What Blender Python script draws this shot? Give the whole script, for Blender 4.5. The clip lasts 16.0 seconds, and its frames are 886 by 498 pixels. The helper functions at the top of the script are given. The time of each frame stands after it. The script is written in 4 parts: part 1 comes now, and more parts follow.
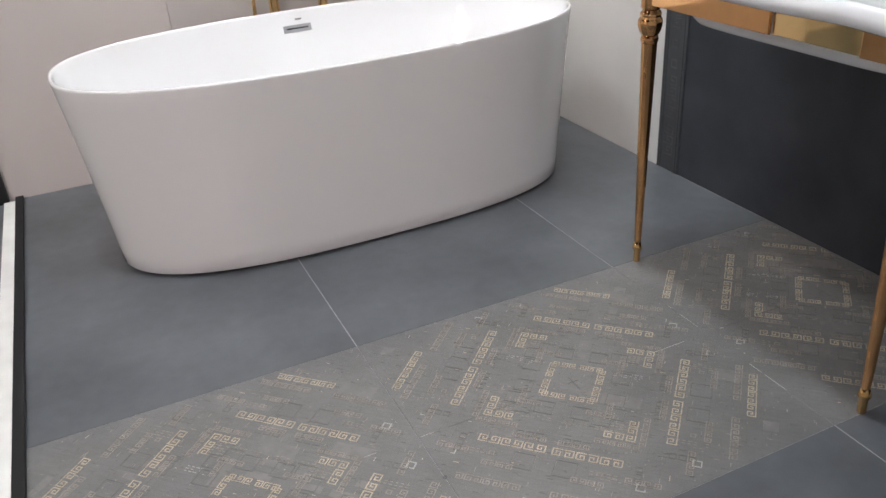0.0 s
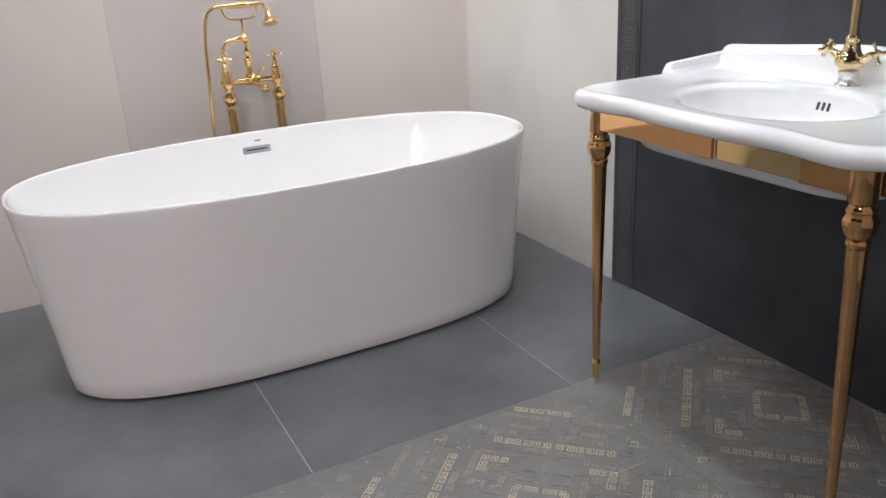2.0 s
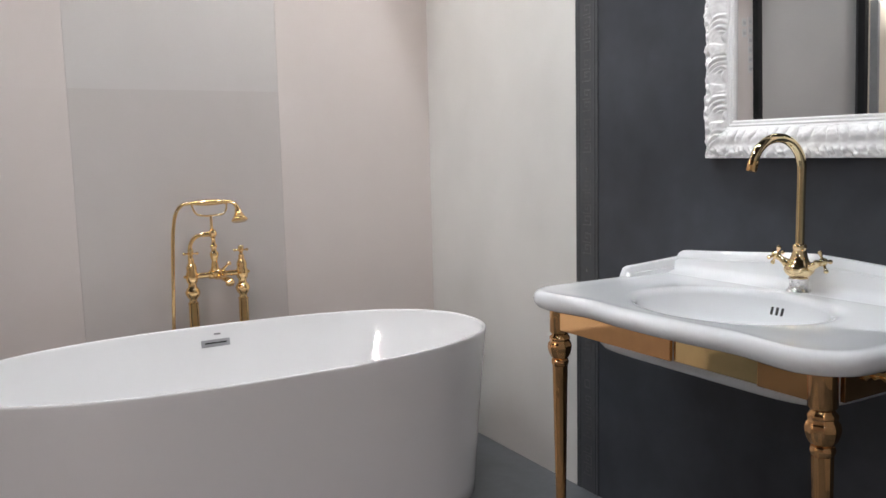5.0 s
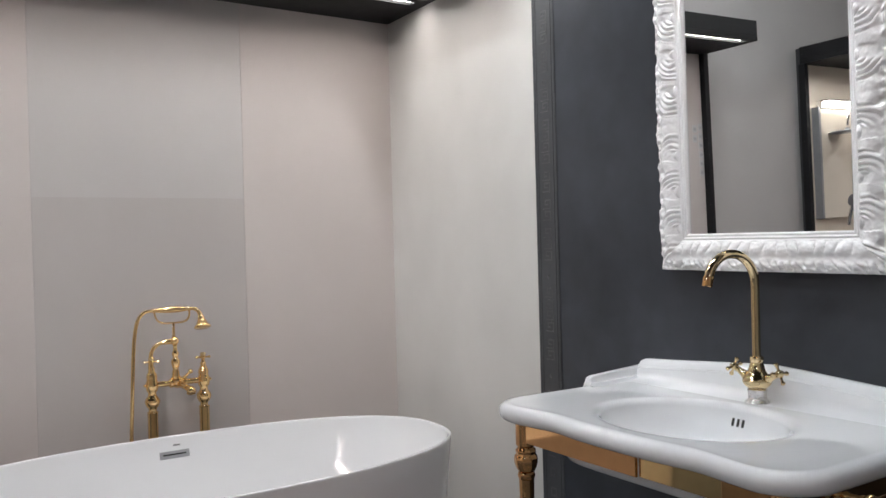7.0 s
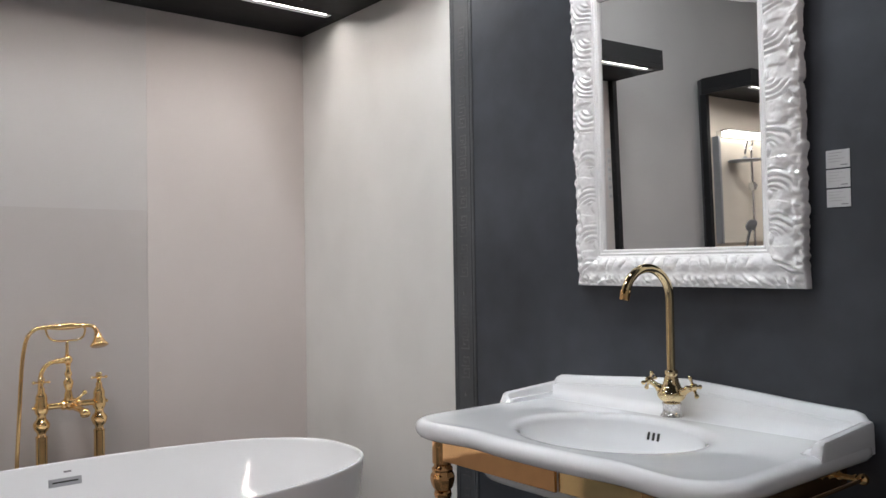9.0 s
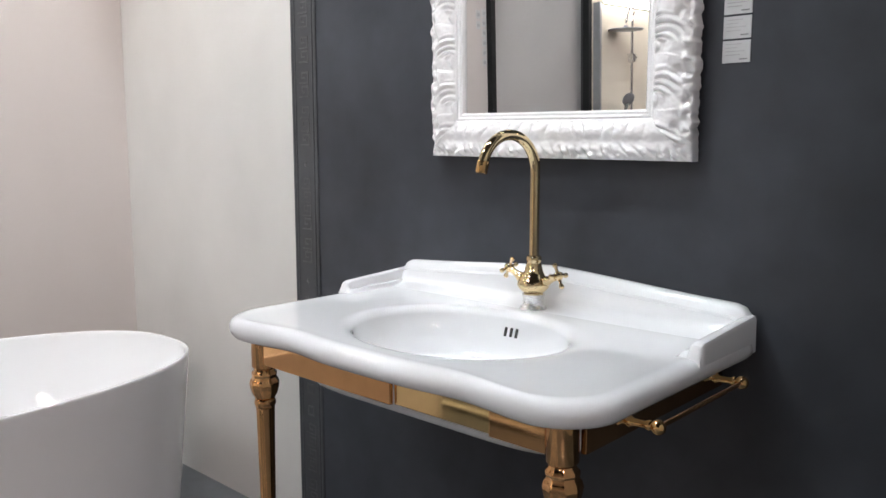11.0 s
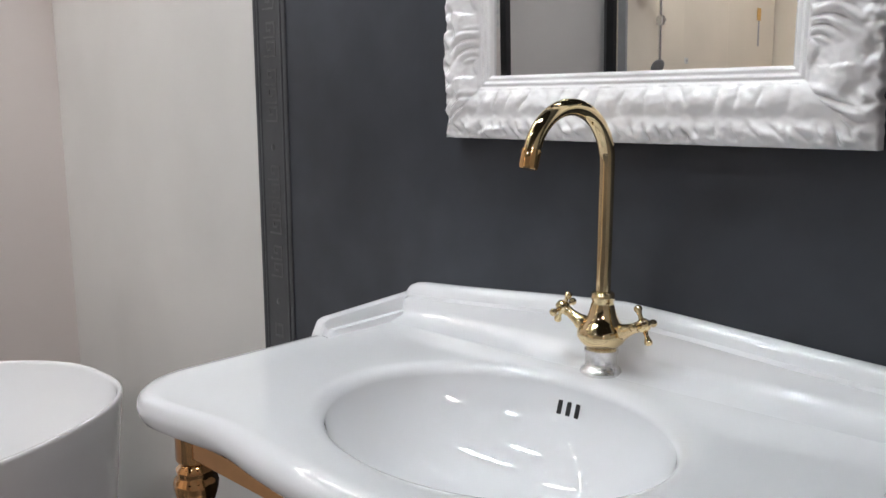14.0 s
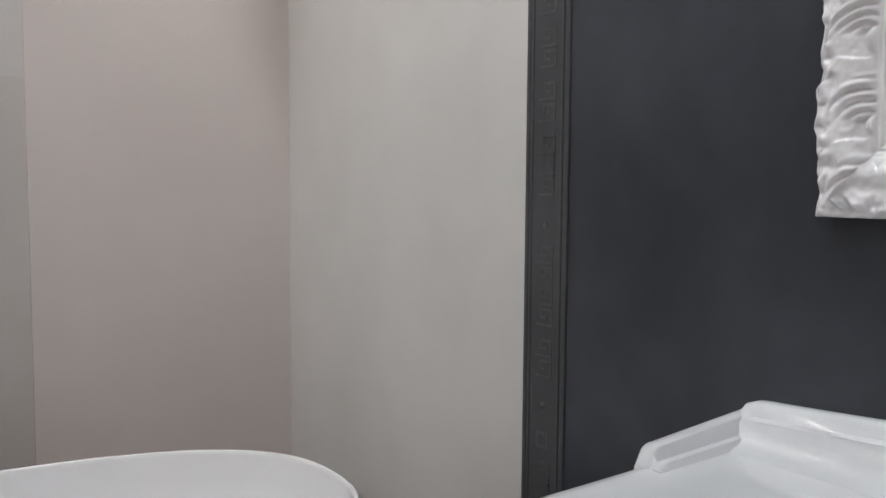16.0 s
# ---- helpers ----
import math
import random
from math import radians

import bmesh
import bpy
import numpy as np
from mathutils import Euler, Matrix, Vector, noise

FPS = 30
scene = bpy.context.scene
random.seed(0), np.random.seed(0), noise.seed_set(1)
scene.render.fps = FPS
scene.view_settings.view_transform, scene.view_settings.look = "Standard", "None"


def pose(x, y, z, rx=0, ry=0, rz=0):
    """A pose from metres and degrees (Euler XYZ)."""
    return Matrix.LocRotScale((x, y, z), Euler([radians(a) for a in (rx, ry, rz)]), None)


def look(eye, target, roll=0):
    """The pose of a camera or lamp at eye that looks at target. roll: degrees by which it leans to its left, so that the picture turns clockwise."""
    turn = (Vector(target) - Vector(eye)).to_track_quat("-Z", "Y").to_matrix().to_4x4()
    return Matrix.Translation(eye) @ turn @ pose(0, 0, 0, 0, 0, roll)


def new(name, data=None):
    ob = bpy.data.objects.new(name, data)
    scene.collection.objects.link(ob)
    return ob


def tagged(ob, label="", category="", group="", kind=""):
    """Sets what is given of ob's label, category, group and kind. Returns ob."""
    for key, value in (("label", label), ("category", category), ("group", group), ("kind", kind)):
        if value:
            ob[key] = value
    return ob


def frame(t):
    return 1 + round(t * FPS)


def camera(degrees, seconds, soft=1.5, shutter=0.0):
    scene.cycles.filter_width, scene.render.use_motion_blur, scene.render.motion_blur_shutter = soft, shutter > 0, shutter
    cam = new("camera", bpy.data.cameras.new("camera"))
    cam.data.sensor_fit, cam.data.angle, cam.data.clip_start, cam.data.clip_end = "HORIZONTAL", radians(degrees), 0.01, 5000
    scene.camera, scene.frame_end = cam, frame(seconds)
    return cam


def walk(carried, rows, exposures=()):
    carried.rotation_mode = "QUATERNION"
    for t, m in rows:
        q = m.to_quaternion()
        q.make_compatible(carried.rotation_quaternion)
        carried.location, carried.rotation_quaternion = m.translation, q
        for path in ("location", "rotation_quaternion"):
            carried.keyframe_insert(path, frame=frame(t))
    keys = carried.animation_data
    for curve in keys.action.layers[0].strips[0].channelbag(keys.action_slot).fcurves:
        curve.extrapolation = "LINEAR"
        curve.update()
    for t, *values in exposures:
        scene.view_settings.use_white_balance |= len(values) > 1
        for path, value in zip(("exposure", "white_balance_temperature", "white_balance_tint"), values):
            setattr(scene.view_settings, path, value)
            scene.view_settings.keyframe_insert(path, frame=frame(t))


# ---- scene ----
cam = camera(57.5, 16.0)
PATH = [
    (0, (0.229, 0.241, 1.202), (0.925, 1.862, 0.258), -4.0),
    (0.5, (0.229, 0.24, 1.21), (0.962, 1.856, 0.288), -4.3),
    (1, (0.241, 0.24, 1.215), (1.004, 1.868, 0.339), -4.1),
    (1.5, (0.244, 0.242, 1.218), (1.042, 1.894, 0.421), -3.7),
    (2, (0.242, 0.249, 1.226), (1.087, 1.919, 0.522), -3.2),
    (2.5, (0.246, 0.247, 1.223), (1.117, 1.932, 0.586), -2.9),
    (3, (0.244, 0.25, 1.231), (1.141, 1.944, 0.659), -2.7),
    (3.5, (0.239, 0.254, 1.229), (1.163, 1.958, 0.738), -2.5),
    (4, (0.269, 0.254, 1.224), (1.191, 1.971, 0.776), -2.1),
    (4.5, (0.272, 0.26, 1.209), (1.221, 1.987, 0.872), -1.5),
    (7, (0.254, 0.24, 1.28), (1.33, 1.926, 1.266), -1.5),
    (7.5, (0.241, 0.244, 1.284), (1.336, 1.918, 1.308), -1.3),
    (8, (0.236, 0.252, 1.268), (1.347, 1.914, 1.326), -1.2),
    (8.5, (0.233, 0.273, 1.257), (1.396, 1.899, 1.314), -1.0),
    (9, (0.262, 0.294, 1.248), (1.522, 1.847, 1.291), -0.9),
    (9.5, (0.341, 0.323, 1.247), (1.685, 1.802, 1.193), -0.2),
    (10, (0.438, 0.37, 1.221), (1.808, 1.817, 1.051), -0.0),
    (12.5, (0.788, 0.733, 1.227), (2.353, 1.938, 0.913), 0.7),
    (13, (0.87, 0.811, 1.213), (2.44, 2.009, 0.893), 0.8),
    (13.5, (0.954, 0.878, 1.221), (2.502, 2.101, 0.887), 0.6),
    (14, (1.016, 0.93, 1.227), (2.466, 2.266, 0.897), -0.1),
    (14.5, (1.05, 0.974, 1.228), (2.455, 2.361, 0.905), -0.3),
    (15, (1.07, 1.104, 1.23), (2.444, 2.523, 0.913), -0.9),
    (15.5, (1.047, 1.231, 1.244), (2.334, 2.734, 0.953), -0.4),
    (16, (1.019, 1.305, 1.218), (2.2, 2.912, 1.074), 0.4),
]
EXPOSURES = [(0, 0.50), (1, 0.45), (2, 0.38), (3.2, 0.2), (4.5, 0.03), (7, -0.20), (8.5, -0.27), (9.5, -0.06), (10, 0.10), (12.5, 0.30), (13, 0.22), (13.5, 0.06), (14.5, -0.36), (15.5, -0.52), (16, -0.53)]
walk(cam, [(t, look(eye, target, roll)) for t, eye, target, roll in PATH], EXPOSURES)

# ---- light ----
world = bpy.data.worlds.new("hall_air")
scene.world = world
world.use_nodes = True
world.node_tree.nodes["Background"].inputs["Color"].default_value = (0.9, 0.95, 1.0, 1)
world.node_tree.nodes["Background"].inputs["Strength"].default_value = 0.05


# ---- materials ----
def material(name, colour, rough=0.5, metal=0.0, scale=6.0, amount=0.08, fine=60.0, bump=0.02, coat=0.0, rough_var=0.06, stretch=(1, 1, 1), tint=0.0):
    """Two scales of noise on colour, roughness and relief."""
    m = bpy.data.materials.new(name)
    m.use_nodes = True
    t = m.node_tree
    b = t.nodes["Principled BSDF"]
    co = t.nodes.new("ShaderNodeTexCoord")
    mp = t.nodes.new("ShaderNodeMapping")
    mp.inputs["Scale"].default_value = stretch
    t.links.new(co.outputs["Object"], mp.inputs["Vector"])
    n1 = t.nodes.new("ShaderNodeTexNoise")
    n1.inputs["Scale"].default_value = scale
    n1.inputs["Detail"].default_value = 2.5
    n2 = t.nodes.new("ShaderNodeTexNoise")
    n2.inputs["Scale"].default_value = fine
    n2.inputs["Detail"].default_value = 3
    for n in (n1, n2):
        t.links.new(mp.outputs["Vector"], n.inputs["Vector"])
    ramp = t.nodes.new("ShaderNodeValToRGB")
    lo = [max(0, c * (1 - amount * 3.2)) for c in colour]
    hi = [min(1, c * (1 + amount * 3.2)) for c in colour]
    ramp.color_ramp.elements[0].position, ramp.color_ramp.elements[1].position = 0.0, 1.0
    ramp.color_ramp.elements[0].color, ramp.color_ramp.elements[1].color = (*lo, 1), (*hi, 1)
    t.links.new(n1.outputs["Fac"], ramp.inputs["Fac"])
    mix = t.nodes.new("ShaderNodeMix")
    mix.data_type, mix.blend_type = "RGBA", "SOFT_LIGHT"
    mix.inputs["Factor"].default_value = min(0.35, amount)
    t.links.new(ramp.outputs["Color"], mix.inputs[6])
    t.links.new(n2.outputs["Fac"], mix.inputs[7])
    out = mix.outputs[2]
    if tint:
        info = t.nodes.new("ShaderNodeObjectInfo")
        hsv = t.nodes.new("ShaderNodeHueSaturation")
        rng = t.nodes.new("ShaderNodeMapRange")
        rng.inputs["To Min"].default_value, rng.inputs["To Max"].default_value = 1 - tint, 1 + tint
        t.links.new(info.outputs["Random"], rng.inputs["Value"])
        t.links.new(rng.outputs["Result"], hsv.inputs["Value"])
        t.links.new(out, hsv.inputs["Color"])
        out = hsv.outputs["Color"]
    t.links.new(out, b.inputs["Base Color"])
    rr = t.nodes.new("ShaderNodeMapRange")
    rr.inputs["To Min"].default_value, rr.inputs["To Max"].default_value = max(0.01, rough - rough_var), min(1, rough + rough_var)
    t.links.new(n1.outputs["Fac"], rr.inputs["Value"])
    t.links.new(rr.outputs["Result"], b.inputs["Roughness"])
    b.inputs["Metallic"].default_value = metal
    b.inputs["Coat Weight"].default_value = coat
    b.inputs["Coat Roughness"].default_value = 0.025
    if bump:
        bp = t.nodes.new("ShaderNodeBump")
        bp.inputs["Strength"].default_value = bump
        bp.inputs["Distance"].default_value = 0.002
        t.links.new(n2.outputs["Fac"], bp.inputs["Height"])
        t.links.new(bp.outputs["Normal"], b.inputs["Normal"])
    return m


def glow(name, colour, strength):
    m = bpy.data.materials.new(name)
    m.use_nodes = True
    b = m.node_tree.nodes["Principled BSDF"]
    b.inputs["Base Color"].default_value = (0.8, 0.8, 0.8, 1)
    b.inputs["Emission Color"].default_value = (*colour, 1)
    b.inputs["Emission Strength"].default_value = strength
    return m


M_TILE = material("anthracite_tile", (0.098, 0.107, 0.120), 0.32, 0, 2.6, 0.21, 24, 0.0, 0, 0.0, tint=0.06)
M_WALLTILE = material("anthracite_wall_tile", (0.040, 0.044, 0.053), 0.36, 0, 1.9, 0.30, 11, 0.03, 0, 0.08)
M_STRIP = material("anthracite_relief_strip", (0.053, 0.056, 0.062), 0.40, 0, 4, 0.15, 60, 0.03, 0, 0.08)
# ornament is a lighter tone than its strip
M_ORNAMENT = material("lighter_strip_glaze", (0.072, 0.073, 0.077), 0.30, 0, 9, 0.30, 60, 0.03, 0, 0.08)
M_DECOR = material("decor_tile", (0.182, 0.183, 0.185), 0.32, 0, 6, 0.10, 240, 0.30, 0, 0.1)
M_GROUT = material("grey_grout", (0.33, 0.33, 0.33), 0.9, 0, 20, 0.1, 200, 0.1)
M_DARKGROUT = material("dark_grout", (0.06, 0.06, 0.065), 0.9, 0, 20, 0.1, 200, 0.1)
M_INLAY = material("gilt_inlay", (0.48, 0.41, 0.31), 0.34, 0.2, 25, 0.18, 160, 0.05, 0, 0.1)
M_SILVER = material("pewter_inlay", (0.40, 0.39, 0.37), 0.28, 0.3, 25, 0.15, 160, 0.05, 0, 0.1)
M_DULL = material("dull_gilt_inlay", (0.27, 0.25, 0.22), 0.36, 0.1, 25, 0.18, 160, 0.05, 0, 0.1)
M_PATCH = material("pale_relief_glaze", (0.180, 0.178, 0.176), 0.33, 0.0, 25, 0.12, 160, 0.05)
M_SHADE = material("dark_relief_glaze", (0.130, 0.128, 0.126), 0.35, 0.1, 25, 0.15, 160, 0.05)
M_PANEL = material("pale_stone_panel", (0.535, 0.489, 0.469), 0.42, 0, 1.6, 0.035, 9, 0.02, 0, 0.06, (1, 1, 0.7), tint=0.035)
M_PANELGREY = material("grey_stone_panel", (0.458, 0.430, 0.416), 0.36, 0, 1.5, 0.045, 9, 0.02, 0, 0.06, (1, 1, 0.7))
M_PANELLIGHT = material("pale_grey_stone_panel", (0.485, 0.465, 0.455), 0.36, 0, 1.5, 0.03, 9, 0.02, 0, 0.06, (1, 1, 0.7))
M_PANELCOOL = material("white_stone_panel", (0.618, 0.605, 0.586), 0.42, 0, 2.6, 0.05, 12, 0.02, 0, 0.06, (1, 1, 0.7))
M_ACRYL = material("white_acrylic", (0.75, 0.758, 0.772), 0.07, 0, 2, 0.008, 30, 0.0, 0.4, 0.02)
M_CERAMIC = material("glazed_white_ceramic", (0.77, 0.79, 0.815), 0.035, 0, 3, 0.008, 30, 0.0, 0.5, 0.012)
M_FRAME = material("white_lacquer", (0.88, 0.875, 0.885), 0.07, 0, 30, 0.02, 120, 0.02, 0.5, 0.05)
M_GOLD = material("polished_gold", (0.84, 0.53, 0.23), 0.06, 1, 40, 0.03, 200, 0.0, 0, 0.03)
# lighter copy of the gold; a bright reflection is put into its colour
M_REFLECTGOLD = material("gold_with_painted_reflection", (0.96, 0.66, 0.31), 0.05, 1, 40, 0.03, 200, 0.0, 0, 0.03)
M_TAPGOLD = material("bright_gold_plate", (0.95, 0.645, 0.31), 0.11, 1, 40, 0.03, 200, 0.0, 0, 0.03)
M_BRASS = material("polished_pale_brass", (0.80, 0.63, 0.37), 0.07, 1, 40, 0.03, 200, 0.0, 0, 0.03)
M_ROSE = material("rose_gold", (0.72, 0.40, 0.18), 0.055, 1, 30, 0.03, 200, 0.0, 0, 0.03)
M_BRUSHED = material("brushed_steel", (0.36, 0.37, 0.39), 0.42, 0.5, 30, 0.04, 200, 0.0, 0, 0.04)
# invented colour of the unseen south wall, for a warm bounce
M_WARMBOUNCE = material("warm_bounce_colour", (0.50, 0.43, 0.40), 0.75, 0, 1.5, 0.05, 120, 0.05)
M_ENGRAVED = material("engraved_silver", (0.92, 0.89, 0.85), 0.12, 0.75, 160, 0.10, 180, 0.35, 0, 0.08)
M_CHROME = material("chrome", (0.78, 0.78, 0.78), 0.10, 1, 30, 0.03, 200, 0.0, 0, 0.04)
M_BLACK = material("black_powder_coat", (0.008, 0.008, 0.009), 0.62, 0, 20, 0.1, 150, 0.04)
M_WHITEPROFILE = material("white_profile", (0.70, 0.70, 0.68), 0.4, 0, 10, 0.06, 80, 0.04)
M_HOLE = material("dark_hole", (0.02, 0.02, 0.02), 0.8, 0, 20, 0.1, 100, 0.0)
M_GREYWALL = material("grey_wall_paint", (0.42, 0.405, 0.395), 0.7, 0, 1.5, 0.05, 120, 0.05)
M_CREAM = material("cream_tile", (0.80, 0.72, 0.61), 0.35, 0, 2, 0.04, 60, 0.02, 0, 0.06, tint=0.02)
M_CEIL = material("black_ceiling_paint", (0.03, 0.03, 0.032), 0.8, 0, 3, 0.1, 60, 0.05)
M_FAINT = material("faint_print", (0.40, 0.40, 0.41), 0.7, 0, 20, 0.1, 150, 0.0)
M_PAPER = material("white_card", (0.50, 0.50, 0.51), 0.6, 0, 20, 0.03, 150, 0.02)
M_INK = material("grey_print", (0.22, 0.22, 0.23), 0.7, 0, 20, 0.1, 150, 0.0)
M_YELLOW = material("yellow_plastic", (0.62, 0.34, 0.07), 0.4, 0, 20, 0.05, 100, 0.02)
M_MIRROR = bpy.data.materials.new("mirror_glass")
M_MIRROR.use_nodes = True
_b = M_MIRROR.node_tree.nodes["Principled BSDF"]
_b.inputs["Base Color"].default_value = (0.86, 0.87, 0.87, 1)
_b.inputs["Metallic"].default_value, _b.inputs["Roughness"].default_value = 1.0, 0.01
M_LED = glow("led_diffuser", (1.0, 0.95, 0.91), 26.0)
M_HALLLED = glow("hall_lamp_diffuser", (0.93, 0.97, 1.0), 176.0)
# added warm fill from behind the camera, no known source
M_WARMFILL = glow("warm_fill_diffuser", (1.0, 0.83, 0.785), 385.0)
M_NICHELED = glow("niche_lamp_diffuser", (1.0, 0.95, 0.88), 8.5)


# ---- mesh helpers ----
def part(name, bm, mat, parent=None, label="", smooth=False):
    me = bpy.data.meshes.new(name)
    bmesh.ops.recalc_face_normals(bm, faces=bm.faces)
    if smooth:
        for f in bm.faces:
            f.smooth = True
    bm.to_mesh(me)
    bm.free()
    me.materials.append(mat)
    ob = new(name, me)
    if smooth == "auto":
        me.set_sharp_from_angle(angle=radians(35))
    if parent:
        ob.parent = parent
    if label:
        ob["label"] = label
    return ob


def shared(name, me, parent, m):
    ob = new(name, me)
    ob.parent = parent
    ob.matrix_basis = m
    return ob


def thing(name, label, category, group="", kind=""):
    return tagged(new(name), label, category, group, kind)


def box(x0, x1, y0, y1, z0, z1, bevel=0.0, bm=None, seg=2):
    own = bmesh.new()
    bmesh.ops.create_cube(own, size=1)
    for v in own.verts:
        v.co = Vector(((x0 + x1) / 2 + v.co.x * (x1 - x0), (y0 + y1) / 2 + v.co.y * (y1 - y0), (z0 + z1) / 2 + v.co.z * (z1 - z0)))
    if bevel:
        bmesh.ops.bevel(own, geom=list(own.edges), offset=bevel, segments=seg, affect="EDGES", profile=0.6)
    return join(bm, own)


def join(bm, own):
    if bm is None:
        return own
    me = bpy.data.meshes.new("tmp")
    own.to_mesh(me)
    own.free()
    bm.from_mesh(me)
    bpy.data.meshes.remove(me)
    return bm


def rings(loops, bm=None, close=True, caps=(True, True)):
    """Skin between loops of equal length."""
    own = bmesh.new()
    rows = [[own.verts.new(p) for p in loop] for loop in loops]
    n = len(rows[0])
    for a, b in zip(rows, rows[1:]):
        for i in range(n if close else n - 1):
            j = (i + 1) % n
            own.faces.new((a[i], a[j], b[j], b[i]))
    if caps[0]:
        own.faces.new(rows[0][::-1])
    if caps[1]:
        own.faces.new(rows[-1])
    return join(bm, own)


def lathe(profile, centre=(0, 0, 0), axis=(0, 0, 1), n=24, bm=None, flute=0, depth=0.0):
    """A turned form: rows of radius and height along the axis."""
    q = Vector((0, 0, 1)).rotation_difference(Vector(axis).normalized())
    loops = []
    for r, h in profile:
        loop = []
        for i in range(n):
            a = 2 * math.pi * i / n
            rr = r * (1 - depth * (0.5 + 0.5 * math.cos(flute * a))) if flute else r
            loop.append(Vector(centre) + q @ Vector((rr * math.cos(a), rr * math.sin(a), h)))
        loops.append(loop)
    return rings(loops, bm)


def tube(points, r, n=12, bm=None, sub=6):
    """A round bar along a smooth line through the points; r is one radius or one for each point."""
    pts = [Vector(p) for p in points]
    rad = r if isinstance(r, (list, tuple)) else [r] * len(pts)
    fine, fr = [], []
    for i in range(len(pts) - 1):
        p0, p1, p2, p3 = pts[max(i - 1, 0)], pts[i], pts[i + 1], pts[min(i + 2, len(pts) - 1)]
        for k in range(sub):
            u = k / sub
            fine.append(0.5 * ((2 * p1) + (p2 - p0) * u + (2 * p0 - 5 * p1 + 4 * p2 - p3) * u * u + (3 * p1 - p0 - 3 * p2 + p3) * u ** 3))
            fr.append(rad[i] + (rad[i + 1] - rad[i]) * u)
    fine.append(pts[-1]), fr.append(rad[-1])
    t0 = (fine[1] - fine[0]).normalized()
    side = t0.orthogonal().normalized()
    loops = []
    for i, p in enumerate(fine):
        t = (fine[min(i + 1, len(fine) - 1)] - fine[max(i - 1, 0)]).normalized()
        side = (side - t * side.dot(t)).normalized()
        up = t.cross(side)
        loops.append([p + fr[i] * (math.cos(2 * math.pi * k / n) * side + math.sin(2 * math.pi * k / n) * up) for k in range(n)])
    return rings(loops, bm)


def ball(c, r, bm=None, n=16, squash=1.0):
    return lathe([(max(1e-4, r * math.sin(math.pi * k / 10)), -r * squash * math.cos(math.pi * k / 10)) for k in range(11)], c, n=n, bm=bm)


def superloop(cx, cy, a, b, e, z, n=96):
    out = []
    for i in range(n):
        t = 2 * math.pi * i / n
        c, s = math.cos(t), math.sin(t)
        out.append(Vector((cx + a * math.copysign(abs(c) ** (2 / e), c), cy + b * math.copysign(abs(s) ** (2 / e), s), z)))
    return out


# ---- the hall and the stall ----
WX, BY, TOP = 2.09, 3.545, 2.307
DARK_END, STRIP_END = 2.487, 2.372
BAND0, BAND1 = 1.136, 1.938
JX = 0.695

floor = tagged(part("floor", box(-7.2, WX + 0.2, -5.2, BY + 0.2, -0.15, -0.0008), M_GROUT), "dark grey tiled showroom floor with pale joints", "floor", kind="structure")
wall_east = tagged(part("wall_east", box(WX + 0.012, WX + 0.18, -5.2, BY + 0.05, -0.004, 4.2), M_DARKGROUT), "showroom wall clad in anthracite and pale stone panels", "wall", kind="structure")
wall_north = tagged(part("wall_north", box(-0.15, WX + 0.012, BY + 0.012, BY + 0.05, -0.004, 2.42), M_DARKGROUT), "stall back wall clad in pale stone panels", "wall", kind="structure")
wall_behind = tagged(part("wall_behind_stalls", box(-7.2, WX + 0.18, BY + 0.051, BY + 0.30, -0.004, 4.2), M_GREYWALL), "plain grey painted showroom wall", "wall", kind="structure")
wall_west = tagged(part("wall_west", box(-7.35, -7.2, -5.2, BY + 0.3, -0.004, 4.2), M_GREYWALL), "plain grey painted showroom wall", "wall", kind="structure")
# closing wall out of view; its warm colour reflects onto the tub front
wall_south = tagged(part("wall_south", box(-7.35, WX + 0.18, -5.35, -5.2, -0.004, 4.2), M_WARMBOUNCE), "unseen closing wall, coloured warm to tint its bounce light", "wall", kind="structure")
# unseen partition, added to keep warm light off the basin wall and floor
light_block_south = tagged(part("light_block_south", box(-0.05, WX + 0.011, -0.50, -0.38, -0.004, 2.42), M_GREYWALL), "unseen grey partition added to block light from the south", "wall", kind="structure")
ceiling = tagged(part("ceiling", box(-7.35, WX + 0.18, -5.35, BY + 0.3, 4.2, 4.35), M_CEIL), "black painted showroom ceiling", "ceiling", kind="structure")

# pale panels of the back wall, 0.8 m wide, two rows
xs = [-0.15, 0.578, 1.379, WX]
for i in range(3):
    for z0, z1 in ((0.0, 1.49), (1.49, 2.42)) if i < 2 else ((0.0, 2.42),):
        mat = M_PANEL if i != 1 else M_PANELGREY if z0 == 0 else M_PANELLIGHT
        part("panel", box(xs[i] + 0.0003, xs[i + 1] + (0.012 if i == 2 else -0.0003), BY, BY + 0.012, z0, z1, 0.0003, seg=1), mat, wall_north)
for z0, z1 in ((0.0, 2.42),):
    part("panel", box(WX, WX + 0.012, DARK_END + 0.001, BY, z0 + 0.0005, z1 - 0.0005, 0.0008, seg=1), M_PANELCOOL, wall_east)
# dark panels
for k in range(3):
    y1 = STRIP_END - 2.4 * k
    part("panel", box(WX, WX + 0.012, y1 - 2.399, y1 - 0.0005, 0.0, 3.2, 0.0008, seg=1), M_WALLTILE, wall_east)
part("panel", box(WX, WX + 0.012, -5.2, 2.48, 3.201, 4.2, 0.001, seg=1), M_WALLTILE, wall_east)
part("panel", box(WX, WX + 0.012, 2.4805, BY, 2.43, 4.2, 0.001, seg=1), M_GREYWALL, wall_east)

